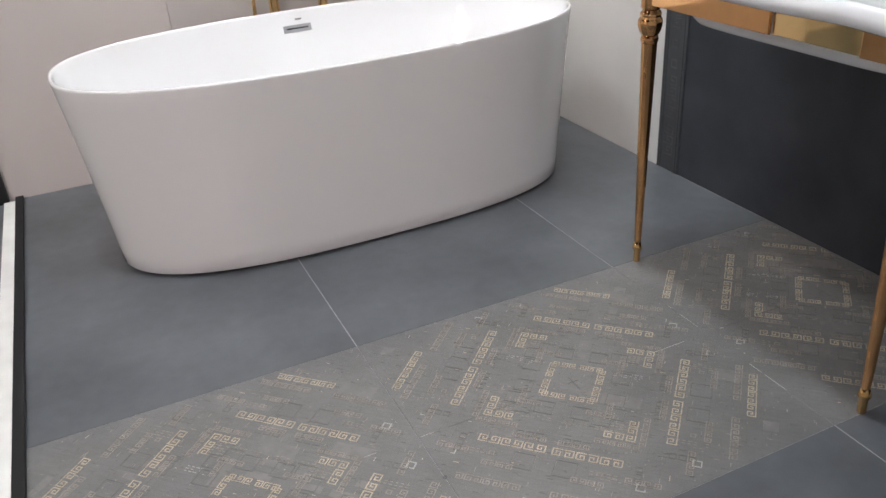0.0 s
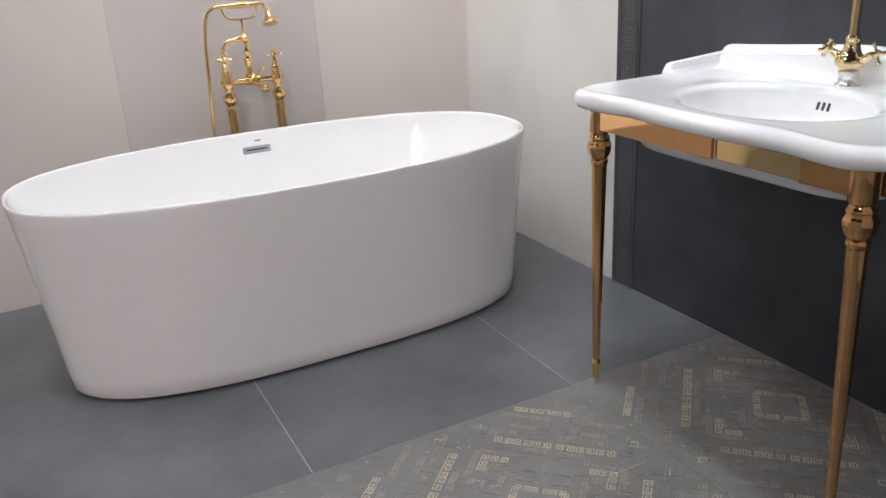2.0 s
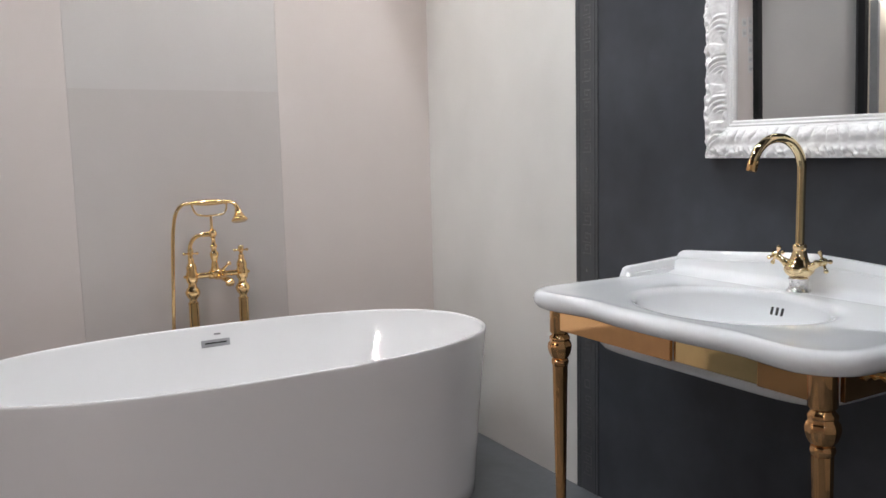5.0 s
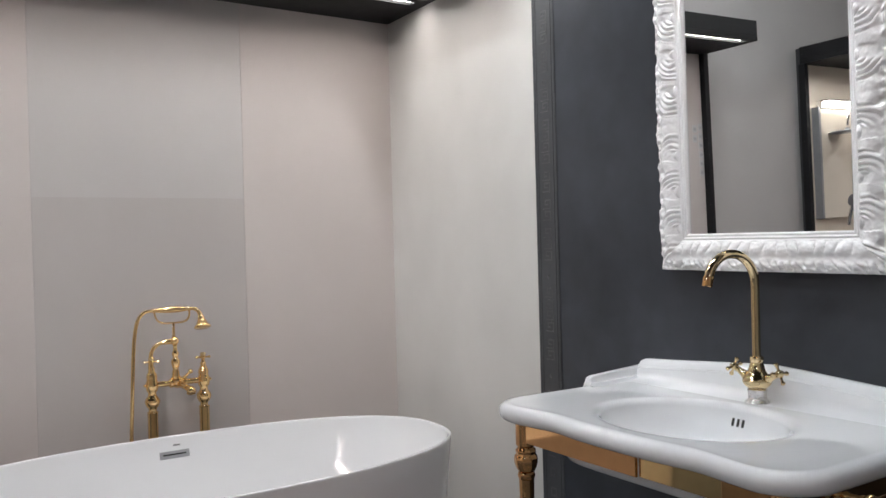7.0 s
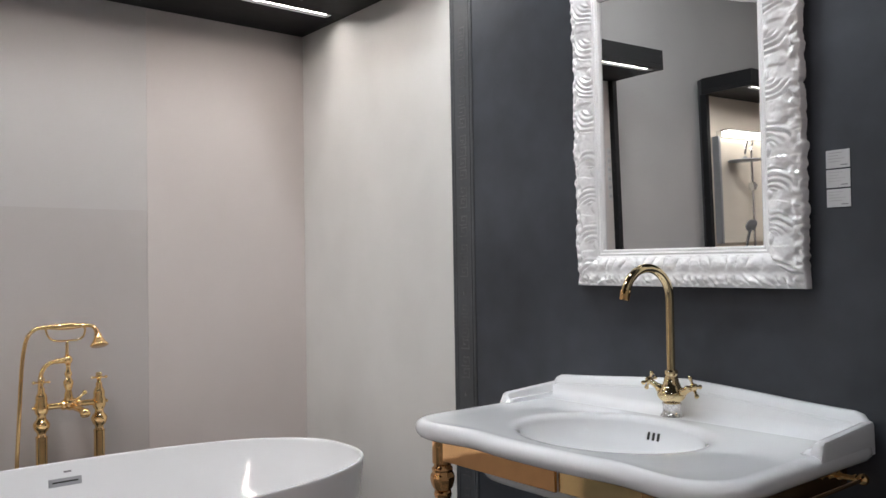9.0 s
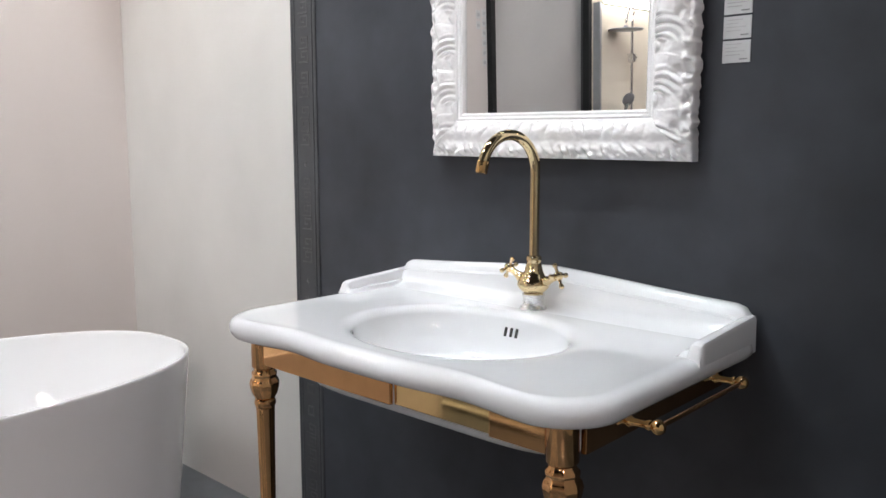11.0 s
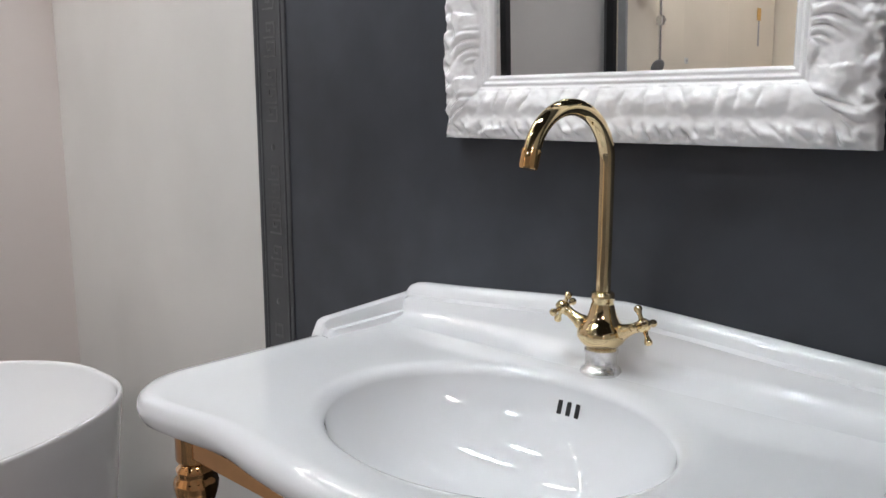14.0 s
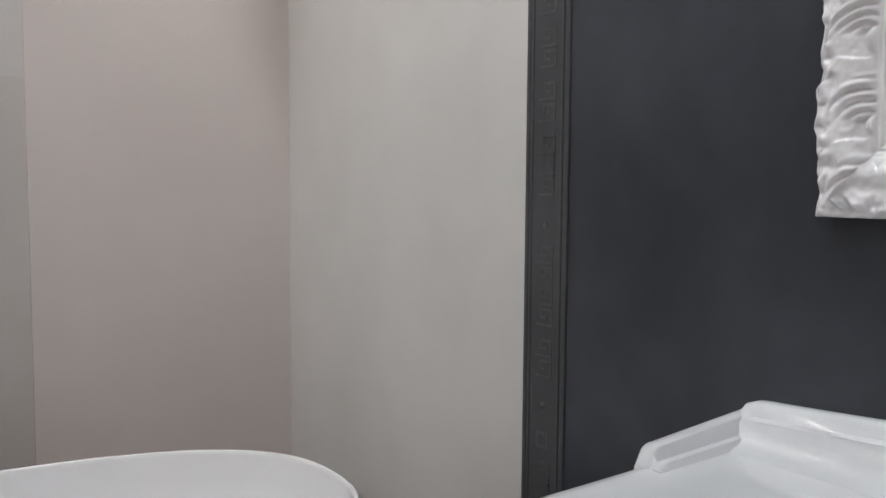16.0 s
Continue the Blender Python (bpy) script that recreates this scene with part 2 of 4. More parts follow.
# relief border strip between dark and pale panels
bm = box(WX - 0.002, WX + 0.012, STRIP_END, DARK_END, 0.0, 2.9, 0.001, seg=1)
for y0, y1, h in ((STRIP_END, STRIP_END + 0.010, 0.0036), (STRIP_END + 0.014, STRIP_END + 0.020, 0.0045), (DARK_END - 0.010, DARK_END, 0.0036), (DARK_END - 0.020, DARK_END - 0.014, 0.004)):
    box(WX - h, WX, y0, y1, 0.0, 2.9, 0.002, bm)
strip = part("border_strip", bm, M_STRIP, wall_east)
bm = bmesh.new()
yc = (STRIP_END + DARK_END) / 2
rnd = random.Random(4)
z = 0.06
while z < 2.85:
    kind = rnd.choice("kkksrg")
    w = 0.022
    if kind == "k":
        for j in range(rnd.randint(2, 4)):
            s = 0.034
            for a0, a1, b0, b1 in ((-w, w, 0, 0.004), (-w, -w + 0.005, 0, s), (-w, w * 0.5, s - 0.005, s), (w * 0.5 - 0.005, w * 0.5, s * 0.4, s), (-w * 0.3, w * 0.5, s * 0.4, s * 0.4 + 0.005)):
                box(WX - 0.0027, WX - 0.001, yc + a0, yc + a1, z + b0, z + b1, 0, bm)
            z += s + 0.006
    elif kind == "s":
        for a0, a1, b0, b1 in ((-0.016, 0.016, 0, 0.006), (-0.016, 0.016, 0.026, 0.032), (-0.016, -0.010, 0.006, 0.026), (0.010, 0.016, 0.006, 0.026)):
            box(WX - 0.0027, WX - 0.001, yc + a0, yc + a1, z + b0, z + b1, 0, bm)
        z += 0.05
    elif kind == "r":
        ball((WX + 0.005, yc, z + 0.014), 0.010, bm, 12)
        z += 0.05
    else:
        z += 0.06
    z += 0.02
part("relief_ornament", bm, M_ORNAMENT, strip)

# black frame: corner post, L-shaped canopy with led lines
stall_frame = thing("stall_frame", "black metal display stall frame with led canopy", "frame", kind="structure")
part("post", box(-0.19, -0.15, BY - 0.035, BY + 0.012, 0.0, TOP - 0.001, 0.002), M_BLACK, stall_frame)
CY, CX = 3.160, 1.70


def canopy(name, x0, x1, y0, y1, slots, parent):
    """A black tray with led lines let into its underside; slots are x0, x1, y0, y1."""
    bm = box(x0, x1, y0, y1, TOP + 0.030, TOP + 0.114, 0.002)
    part(name, bm, M_BLACK, parent)
    bm = bmesh.new()
    grid = sorted({x0, x1, *[v for s in slots for v in s[:2]]}), sorted({y0, y1, *[v for s in slots for v in s[2:]]})
    for a, b in zip(grid[0], grid[0][1:]):
        for c, d in zip(grid[1], grid[1][1:]):
            if not any(s[0] <= (a + b) / 2 <= s[1] and s[2] <= (c + d) / 2 <= s[3] for s in slots):
                box(a, b, c, d, TOP, TOP + 0.0295, 0, bm)
    part("soffit", bm, M_BLACK, parent)
    for s in slots:
        part("led_line", box(s[0], s[1], s[2], s[3], TOP + 0.013, TOP + 0.0285), M_LED, parent)


canopy("canopy", -0.19, WX, CY, BY + 0.012, [(-0.135, 2.03, 3.19, 3.235)], stall_frame)
canopy("canopy", CX, WX, DARK_END, CY - 0.001, [(1.775, 1.84, 2.52, 3.10)], stall_frame)

# floor profile at the open side of the stall
edge_profile = thing("floor_edge_profile", "black and white metal edge profile on the floor", "profile", kind="structure")
part("white_rail", box(-0.168, -0.128, -1.6, BY - 0.04, 0.0, 0.010, 0.003), M_WHITEPROFILE, edge_profile)
part("black_rail", box(-0.128, -0.100, -1.6, BY - 0.002, 0.0, 0.012, 0.002), M_BLACK, edge_profile)


# fine woven ground of the decorated tiles: short bars on axes turned by 45 degrees
def weave(m):
    t = m.node_tree
    b = t.nodes["Principled BSDF"]
    src = b.inputs["Base Color"].links[0].from_socket
    co = t.nodes.new("ShaderNodeTexCoord")
    mp = t.nodes.new("ShaderNodeMapping")
    mp.inputs["Rotation"].default_value = (0, 0, radians(45))
    t.links.new(co.outputs["Object"], mp.inputs["Vector"])
    last = src
    for scale, w, h, f in ((16.0, 0.9, 0.22, 0.16), (11.0, 0.35, 0.8, 0.10), (38.0, 0.8, 0.3, 0.22)):
        br = t.nodes.new("ShaderNodeTexBrick")
        br.inputs["Scale"].default_value = scale
        br.inputs["Brick Width"].default_value, br.inputs["Row Height"].default_value = w, h
        br.inputs["Mortar Size"].default_value = 0.012
        br.inputs["Color1"].default_value, br.inputs["Color2"].default_value, br.inputs["Mortar"].default_value = (0.9, 0.89, 0.88, 1), (0.55, 0.55, 0.56, 1), (0.28, 0.27, 0.26, 1)
        t.links.new(mp.outputs["Vector"], br.inputs["Vector"])
        mx = t.nodes.new("ShaderNodeMix")
        mx.data_type, mx.blend_type = "RGBA", "MULTIPLY"
        mx.inputs["Factor"].default_value = f
        t.links.new(last, mx.inputs[6])
        t.links.new(br.outputs["Color"], mx.inputs[7])
        last = mx.outputs[2]
    t.links.new(last, b.inputs["Base Color"])
    emboss = t.nodes.new("ShaderNodeBump")
    emboss.inputs["Strength"].default_value, emboss.inputs["Distance"].default_value = 0.5, 0.0012
    t.links.new(br.outputs["Fac"], emboss.inputs["Height"])
    t.links.new(b.inputs["Normal"].links[0].from_socket, emboss.inputs["Normal"])
    t.links.new(emboss.outputs["Normal"], b.inputs["Normal"])


weave(M_DECOR)
for m in (M_BLACK, M_WALLTILE):
    m.node_tree.nodes["Principled BSDF"].inputs["Specular IOR Level"].default_value = 0.3

# ---- bathtub ----
BX, BYC, BH = 0.994, 2.836, 0.603


def bathtub():
    tub = thing("bathtub", "white oval freestanding acrylic bathtub on dark tiles", "bathtub")

    def oval(a, b, e, z, lean):
        """A loop of the shell; the near side leans out a little less towards the rim."""
        return [Vector((p.x, p.y if p.y > BYC else BYC + (p.y - BYC) * (1 - 0.042 * lean), p.z)) for p in superloop(BX, BYC, a, b, e, z)]

    outer = []
    for k in range(13):
        u = k / 12
        w = u ** 1.15
        outer.append(oval(0.800 + 0.063 * w, 0.370 + 0.069 * w, 2.75 - 0.3 * u, 0.0130 + (BH - 0.0230) * u, u))
    bottom = [superloop(BX, BYC, 0.778, 0.350, 2.75, 0.0100), superloop(BX, BYC, 0.798, 0.368, 2.75, 0.0105)]
    rim = [oval(0.864 + d, 0.440 + d, 2.43, BH - h, 1) for d, h in ((-0.0003, 0.005), (-0.0015, 0.0015), (-0.0045, 0.0), (-0.008, 0.0004), (-0.0105, 0.003), (-0.0125, 0.010))]
    inner = []
    for s, h in ((0.0, 0.03), (0.02, 0.09), (0.045, 0.17), (0.075, 0.25), (0.115, 0.32), (0.17, 0.37), (0.25, 0.40), (0.33, 0.41)):
        inner.append(oval(0.850 - s * 1.25, 0.4255 - s * 0.78, 2.43, BH - h, 1))
    part("shell", rings(bottom + outer + rim + inner), M_ACRYL, tub, smooth=True)
    # black set-back block puts the shade under the tub's edge into colour
    part("plinth", rings([superloop(BX, BYC, 0.745, 0.315, 2.75, 0.0), superloop(BX, BYC, 0.745, 0.315, 2.75, 0.0110)]), M_BLACK, tub, "black block standing in for the shade under the tub")
    # slot overflow on the inner back wall
    ov = part("overflow_plate", box(-0.053, 0.053, -0.003, 0.003, -0.0135, 0.0135, 0.001), M_BRUSHED, tub, "grey metal slotted overflow plate")
    ov.matrix_basis = pose(0.994, BYC + 0.4165, BH - 0.066, -14, 0, 0.5)
    part("slot", box(-0.041, 0.041, -0.0042, -0.0028, -0.002, 0.003), M_HOLE, ov, "dark slot")
    mk = part("printed_mark", box(-0.012, 0.012, -0.0008, 0.0008, -0.003, 0.003), M_INK, tub, "small grey printed mark")
    mk.matrix_basis = pose(1.003, BYC + 0.4240, BH - 0.034, -6, 0, 0)
    part("drain", lathe([(0.03, 0), (0.034, 0.003), (0.03, 0.006), (0.005, 0.007)], (BX, BYC, BH - 0.4095)), M_CHROME, tub, smooth=True)
    return tub


bathtub()


# ---- floor standing bath tap ----
def cross_handle(parent, c, axis, r, mat, up=(0, 0, 1)):
    """A hub with four arms that end in balls."""
    ax = Vector(axis).normalized()
    s = ax.orthogonal().normalized()
    s = Matrix.Rotation(radians(38), 3, ax) @ s
    t = ax.cross(s)
    bm = lathe([(r * 0.30, -r * 0.30), (r * 0.36, -r * 0.1), (r * 0.36, r * 0.15), (r * 0.22, r * 0.36), (r * 0.05, r * 0.42)], c, ax, 16)
    for d in (s, t, -s, -t):
        lathe([(r * 0.16, r * 0.2), (r * 0.11, r * 0.55), (r * 0.15, r * 0.72), (r * 0.22, r * 0.86), (r * 0.20, r * 1.0), (r * 0.08, r * 1.08)], c, d, 12, bm)
    return part("cross_handle", bm, mat, parent, smooth=True)


def bath_tap():
    tap = thing("bath_shower_tap", "gold freestanding bath tap with hand shower", "bath tap")
    y, xl, xr = 3.40, 0.954, 1.148
    xm = (xl + xr) / 2
    for x in (xl, xr):
        part("standpipe", lathe([(0.032, 0.0), (0.032, 0.006), (0.022, 0.012), (0.0192, 0.02), (0.0192, 0.668), (0.0215, 0.672)], (x, y, 0)), M_TAPGOLD, tap, smooth="auto")
        part("valve", lathe([(0.020, 0.668), (0.015, 0.676), (0.015, 0.686), (0.022, 0.694), (0.027, 0.706), (0.028, 0.716), (0.022, 0.727), (0.016, 0.734), (0.015, 0.746), (0.020, 0.753), (0.023, 0.764),
                             (0.023, 0.784), (0.018, 0.795), (0.020, 0.803), (0.018, 0.815), (0.010, 0.830), (0.012, 0.838), (0.007, 0.846), (0.006, 0.858)], (x, y, 0)), M_TAPGOLD, tap, smooth=True)
        part("finial", ball((x + (-0.026 if x == xl else 0.026), y, 0.774), 0.006), M_TAPGOLD, tap, smooth=True)
        h = cross_handle(tap, (x, y, 0.862), (0, 0, 1), 0.027, M_TAPGOLD)
        part("cap", lathe([(0.011, 0.868), (0.012, 0.876), (0.009, 0.880), (0.001, 0.881)], (x, y, 0)), M_BRASS, h, "pale gold cap", smooth=True)
    bm = tube([(xl, y, 0.774), (xm, y, 0.774), (xr, y, 0.774)], 0.011)
    lathe([(0.012, -0.034), (0.018, -0.03), (0.018, -0.022), (0.014, -0.014)], (xm, y, 0.774), (1, 0, 0), 20, bm)
    lathe([(0.014, 0.014), (0.018, 0.022), (0.018, 0.03), (0.012, 0.034)], (xm, y, 0.774), (1, 0, 0), 20, bm)
    ball((xm, y, 0.776), 0.024, bm)
    part("bridge", bm, M_TAPGOLD, tap, smooth=True)
    bm = tube([(xm, y, 0.77), (xm + 0.006, y - 0.04, 0.767), (xm + 0.014, y - 0.082, 0.762), (xm + 0.020, y - 0.108, 0.750)], [0.014, 0.012, 0.012, 0.012])
    lathe([(0.012, -0.02), (0.016, -0.012), (0.017, 0.0), (0.014, 0.004)], (xm + 0.020, y - 0.110, 0.748), (0.02, -0.5, -0.7), 20, bm)
    part("spout", bm, M_TAPGOLD, tap, smooth=True)
    bm = tube([(xm, y - 0.02, 0.785), (xm + 0.02, y - 0.03, 0.80), (xm + 0.036, y - 0.035, 0.815)], 0.0045)
    ball((xm + 0.038, y - 0.035, 0.817), 0.0085, bm)
    part("diverter_lever", bm, M_TAPGOLD, tap, smooth=True)
    part("riser", lathe([(0.018, 0.790), (0.014, 0.802), (0.013, 0.816), (0.010, 0.826), (0.013, 0.834), (0.016, 0.846), (0.017, 0.858), (0.011, 0.866), (0.009, 0.872), (0.013, 0.882), (0.013, 0.888), (0.008, 0.896),
                         (0.007, 0.912), (0.010, 0.918)], (xm - 0.008, y, 0)), M_TAPGOLD, tap, smooth=True)
    bm = ball((xm - 0.010, y, 0.934), 0.017)
    lathe([(0.008, 0.01), (0.011, 0.018), (0.009, 0.030), (0.011, 0.036), (0.008, 0.042)], (xm - 0.010, y, 0.934), (-1, 0, -0.05), 16, bm)
    part("ball_joint", bm, M_TAPGOLD, tap, smooth=True)
    part("supply_bend", tube([(xm - 0.048, y, 0.932), (xm - 0.072, y, 0.926), (xm - 0.092, y, 0.905), (xm - 0.100, y, 0.870), (xm - 0.100, y + 0.012, 0.80)], 0.0075), M_TAPGOLD, tap, smooth=True)
    part("cradle_stem", lathe([(0.007, 0.948), (0.005, 0.965), (0.0055, 0.985), (0.004, 1.005)], (xm - 0.012, y, 0)), M_TAPGOLD, tap, smooth=True)
    part("cradle", tube([(xm - 0.083, y, 1.050), (xm - 0.074, y, 1.022), (xm - 0.055, y, 1.006), (xm - 0.012, y, 1.003), (xm + 0.030, y, 1.006), (xm + 0.047, y, 1.022), (xm + 0.050, y, 1.046)], 0.0036), M_TAPGOLD, tap, smooth=True)
    hs = part("hand_shower", lathe([(0.007, -0.075), (0.010, -0.070), (0.007, -0.062), (0.009, -0.052), (0.012, -0.02), (0.0125, 0.0), (0.012, 0.02), (0.009, 0.045), (0.007, 0.052), (0.010, 0.058), (0.007, 0.066)],
                              (xm - 0.013, y, 1.054), (1, 0, 0)), M_TAPGOLD, tap, smooth=True)
    bm = tube([(xm + 0.050, y, 1.054), (xm + 0.070, y, 1.052), (xm + 0.084, y - 0.006, 1.040), (xm + 0.090, y - 0.012, 1.022)], [0.007, 0.007, 0.008, 0.010])
    lathe([(0.010, 0.0), (0.014, 0.006), (0.012, 0.012), (0.018, 0.022), (0.024, 0.034), (0.031, 0.042), (0.032, 0.046), (0.028, 0.049), (0.002, 0.049)], (xm + 0.090, y - 0.012, 1.024), (0.02, -0.35, -0.93), 24, bm)
    part("shower_rose", bm, M_TAPGOLD, hs, smooth=True)
    part("hose", tube([(xm - 0.086, y, 1.054), (xm - 0.115, y, 1.050), (xm - 0.142, y, 1.020), (xm - 0.156, y, 0.950), (xm - 0.163, y, 0.850), (xm - 0.170, y, 0.700), (xm - 0.176, y, 0.56), (xm - 0.172, y, 0.40), (xm - 0.15, y, 0.30),
                       (xm - 0.10, y, 0.35), (xm - 0.10, y + 0.012, 0.55), (xm - 0.10, y + 0.012, 0.80)], 0.0068, sub=8), M_TAPGOLD, tap, "gold flexible shower hose", smooth=True)
    return tap


bath_tap()


# ---- console washbasin ----
DX, DY, DZ = 1.756, 1.532, 0.860
HALF = 0.467


def front_x(v):
    """Front edge of the deck: corners and middle stand forward, with a dip between."""
    return 1.491 + 0.014 * math.exp(-((abs(v) - 0.235) / 0.085) ** 2) - 0.004 * math.exp(-(v / 0.12) ** 2)


def deck_outline():
    pts = [(WX - 0.004, DY + HALF - 0.02), (WX - 0.004, DY - HALF + 0.02)]
    pts += [(1.62 + (WX - 0.03 - 1.62) * (1 - k / 8), DY - HALF) for k in range(9)]
    rc = 0.100
    c = (front_x(HALF) + rc, DY - HALF + rc)
    pts += [(c[0] - rc * math.sin(a), c[1] - rc * math.cos(a)) for a in [math.pi / 2 * k / 8 for k in range(9)]]
    ys = [-HALF + rc + (2 * HALF - 2 * rc) * k / 48 for k in range(49)]
    pts += [(front_x(v), DY + v) for v in ys]
    c = (front_x(HALF) + rc, DY + HALF - rc)
    pts += [(c[0] - rc * math.cos(a), c[1] + rc * math.sin(a)) for a in [math.pi / 2 * k / 8 for k in range(9)]]
    pts += [(1.62 + (WX - 0.03 - 1.62) * k / 8, DY + HALF) for k in range(9)]
    return pts


def radial(pts, n):
    """Distance to the outline along n even directions from the bowl's centre."""
    out = []
    for i in range(n):
        a = 2 * math.pi * i / n
        d = Vector((math.cos(a), math.sin(a)))
        best = 1.0
        for p, q in zip(pts, pts[1:] + pts[:1]):
            e = Vector((q[0] - p[0], q[1] - p[1]))
            w = Vector((p[0] - DX, p[1] - DY))
            det = d.x * -e.y + e.x * d.y
            if abs(det) < 1e-9:
                continue
            s = (w.x * -e.y + e.x * w.y) / det
            u = (d.x * w.y - d.y * w.x) / det
            if s > 0 and -1e-6 <= u <= 1 + 1e-6:
                best = min(best, s)
        out.append(best)
    return out


def washbasin():
    basin = thing("washbasin", "white ceramic console washbasin with shaped edge and upstand", "washbasin")
    n = 240
    R = radial(deck_outline(), n)
    ang = [2 * math.pi * i / n for i in range(n)]

    def rim(d, z):
        return [Vector((DX + (R[i] - d) * math.cos(a), DY + (R[i] - d) * math.sin(a), z)) for i, a in enumerate(ang)]

    ax, ay = 0.184, 0.232

    def bowl(s, z):
        out = []
        for a in ang:
            r = 1 / math.sqrt((math.cos(a) / ax) ** 2 + (math.sin(a) / ay) ** 2)
            k = 1.32 - 0.46 * math.cos(a - radians(50))
            w = 1 + (s - 1) * k if s > 1 else s
            out.append(Vector((DX + w * r * math.cos(a), DY + w * r * math.sin(a), z)))
        return out

    loops = [rim(0.07, DZ - 0.047), rim(0.022, DZ - 0.0455), rim(0.010, DZ - 0.041), rim(0.003, DZ - 0.033), rim(0.0, DZ - 0.024), rim(0.002, DZ - 0.014), rim(0.008, DZ - 0.006), rim(0.017, DZ - 0.0012), rim(0.030, DZ)]
    flat, edge = rim(0.036, DZ - 0.0005), bowl(1.135, DZ - 0.0008)
    for k in range(4):
        u = k / 3
        loops.append([p.lerp(q, u) for p, q in zip(flat, edge)])
    loops += [bowl(1.105, DZ - 0.0011), bowl(1.078, DZ - 0.0018), bowl(1.053, DZ - 0.0034), bowl(1.031, DZ - 0.0062), bowl(1.013, DZ - 0.0095)]
    for k in range(22):
        q = 0.999 * math.cos(math.pi / 2 * k / 22.6) ** 0.55
        loops.append(bowl(q, DZ - 0.012 - 0.140 * (1 - q ** 3.0) ** 0.66))
    part("deck_and_bowl", rings(loops, caps=(False, True)), M_CERAMIC, basin, smooth=True)
    # underside pan
    pan = [superloop(1.865, DY, 0.252, 0.352, 7, DZ - 0.0465), superloop(1.865, DY, 0.252, 0.350, 7, 0.745), superloop(1.865, DY, 0.250, 0.346, 7, 0.724), superloop(1.865, DY, 0.243, 0.336, 7, 0.712), superloop(1.865, DY, 0.225, 0.315, 6, 0.704), superloop(1.865, DY, 0.12, 0.25, 4, 0.700)]
    part("underside", rings([[Vector((min(p.x, WX - 0.006), p.y, p.z)) for p in l] for l in pan], caps=(False, True)), M_CERAMIC, basin, smooth=True)
    # upstand along the wall with a low arch
    loops = []
    for k in range(61):
        v = -0.458 + 0.916 * k / 60
        e = min(1.0, (0.458 - abs(v)) / 0.038)
        top = 0.917 + 0.030 * math.cos(math.pi * v / 0.95) * (1 - abs(v) / 0.7)
        top = 0.892 + (top - 0.892) * math.sqrt(max(0, 1 - (1 - e) ** 2))
        x1 = WX - 0.005
        prof = [(x1, DZ - 0.02), (x1, top - 0.004), (x1 - 0.003, top - 0.001), (x1 - 0.008, top), (x1 - 0.022, top), (x1 - 0.028, top - 0.003), (x1 - 0.032, top - 0.010), (x1 - 0.037, top - 0.020), (x1 - 0.045, top - 0.024),
                (x1 - 0.049, DZ + 0.024), (x1 - 0.055, DZ + 0.014), (x1 - 0.068, DZ + 0.006), (x1 - 0.090, DZ + 0.0015), (x1 - 0.115, DZ - 0.004), (x1 - 0.115, DZ - 0.02)]
        loops.append([Vector((x, DY + v, z)) for x, z in prof])
    bm = rings(loops)
    # side ears
    for sgn in (1, -1):
        loops = []
        for k in range(25):
            x = 1.842 + (WX - 0.012 - 1.842) * k / 24
            e = min(1.0, (k / 24) / 0.09)
            top = DZ + (0.026 + 0.014 * k / 24) * math.sqrt(max(0.02, 1 - (1 - e) ** 2))
            y1 = HALF - 0.004
            prof = [(y1 + 0.001, DZ - 0.03), (y1, top - 0.008), (y1 - 0.003, top - 0.002), (y1 - 0.009, top), (y1 - 0.017, top), (y1 - 0.022, top - 0.003), (y1 - 0.024, top - 0.008), (y1 - 0.030, DZ + 0.35 * (top - DZ)),
                    (y1 - 0.038, DZ + 0.3 * (top - DZ)), (y1 - 0.043, DZ + 0.001), (y1 - 0.048, DZ - 0.004), (y1 - 0.048, DZ - 0.03)]
            loops.append([Vector((x, DY + sgn * v, z)) for v, z in prof])
        rings(loops, bm)
    part("upstand", bm, M_CERAMIC, basin, smooth="auto")
    for k in (-1, 0, 1):
        bm = box(-0.0012, 0.0012, -0.0035, 0.0035, -0.010, 0.010, 0.0011)
        s = part("overflow_slot", bm, M_HOLE, basin, "dark overflow slot")
        v = 0.003 + 0.0145 * k
        s.matrix_basis = pose(DX + 0.184 * 0.963 * math.sqrt(1 - (v / 0.223) ** 2) - 0.0002, DY + v, 0.8165, 0, 19, 0)
    part("drain", lathe([(0.028, 0), (0.032, 0.003), (0.028, 0.006), (0.02, 0.003), (0.002, 0.003)], (DX, DY, DZ - 0.1535)), M_CHROME, basin, smooth=True)
    return basin


washbasin()


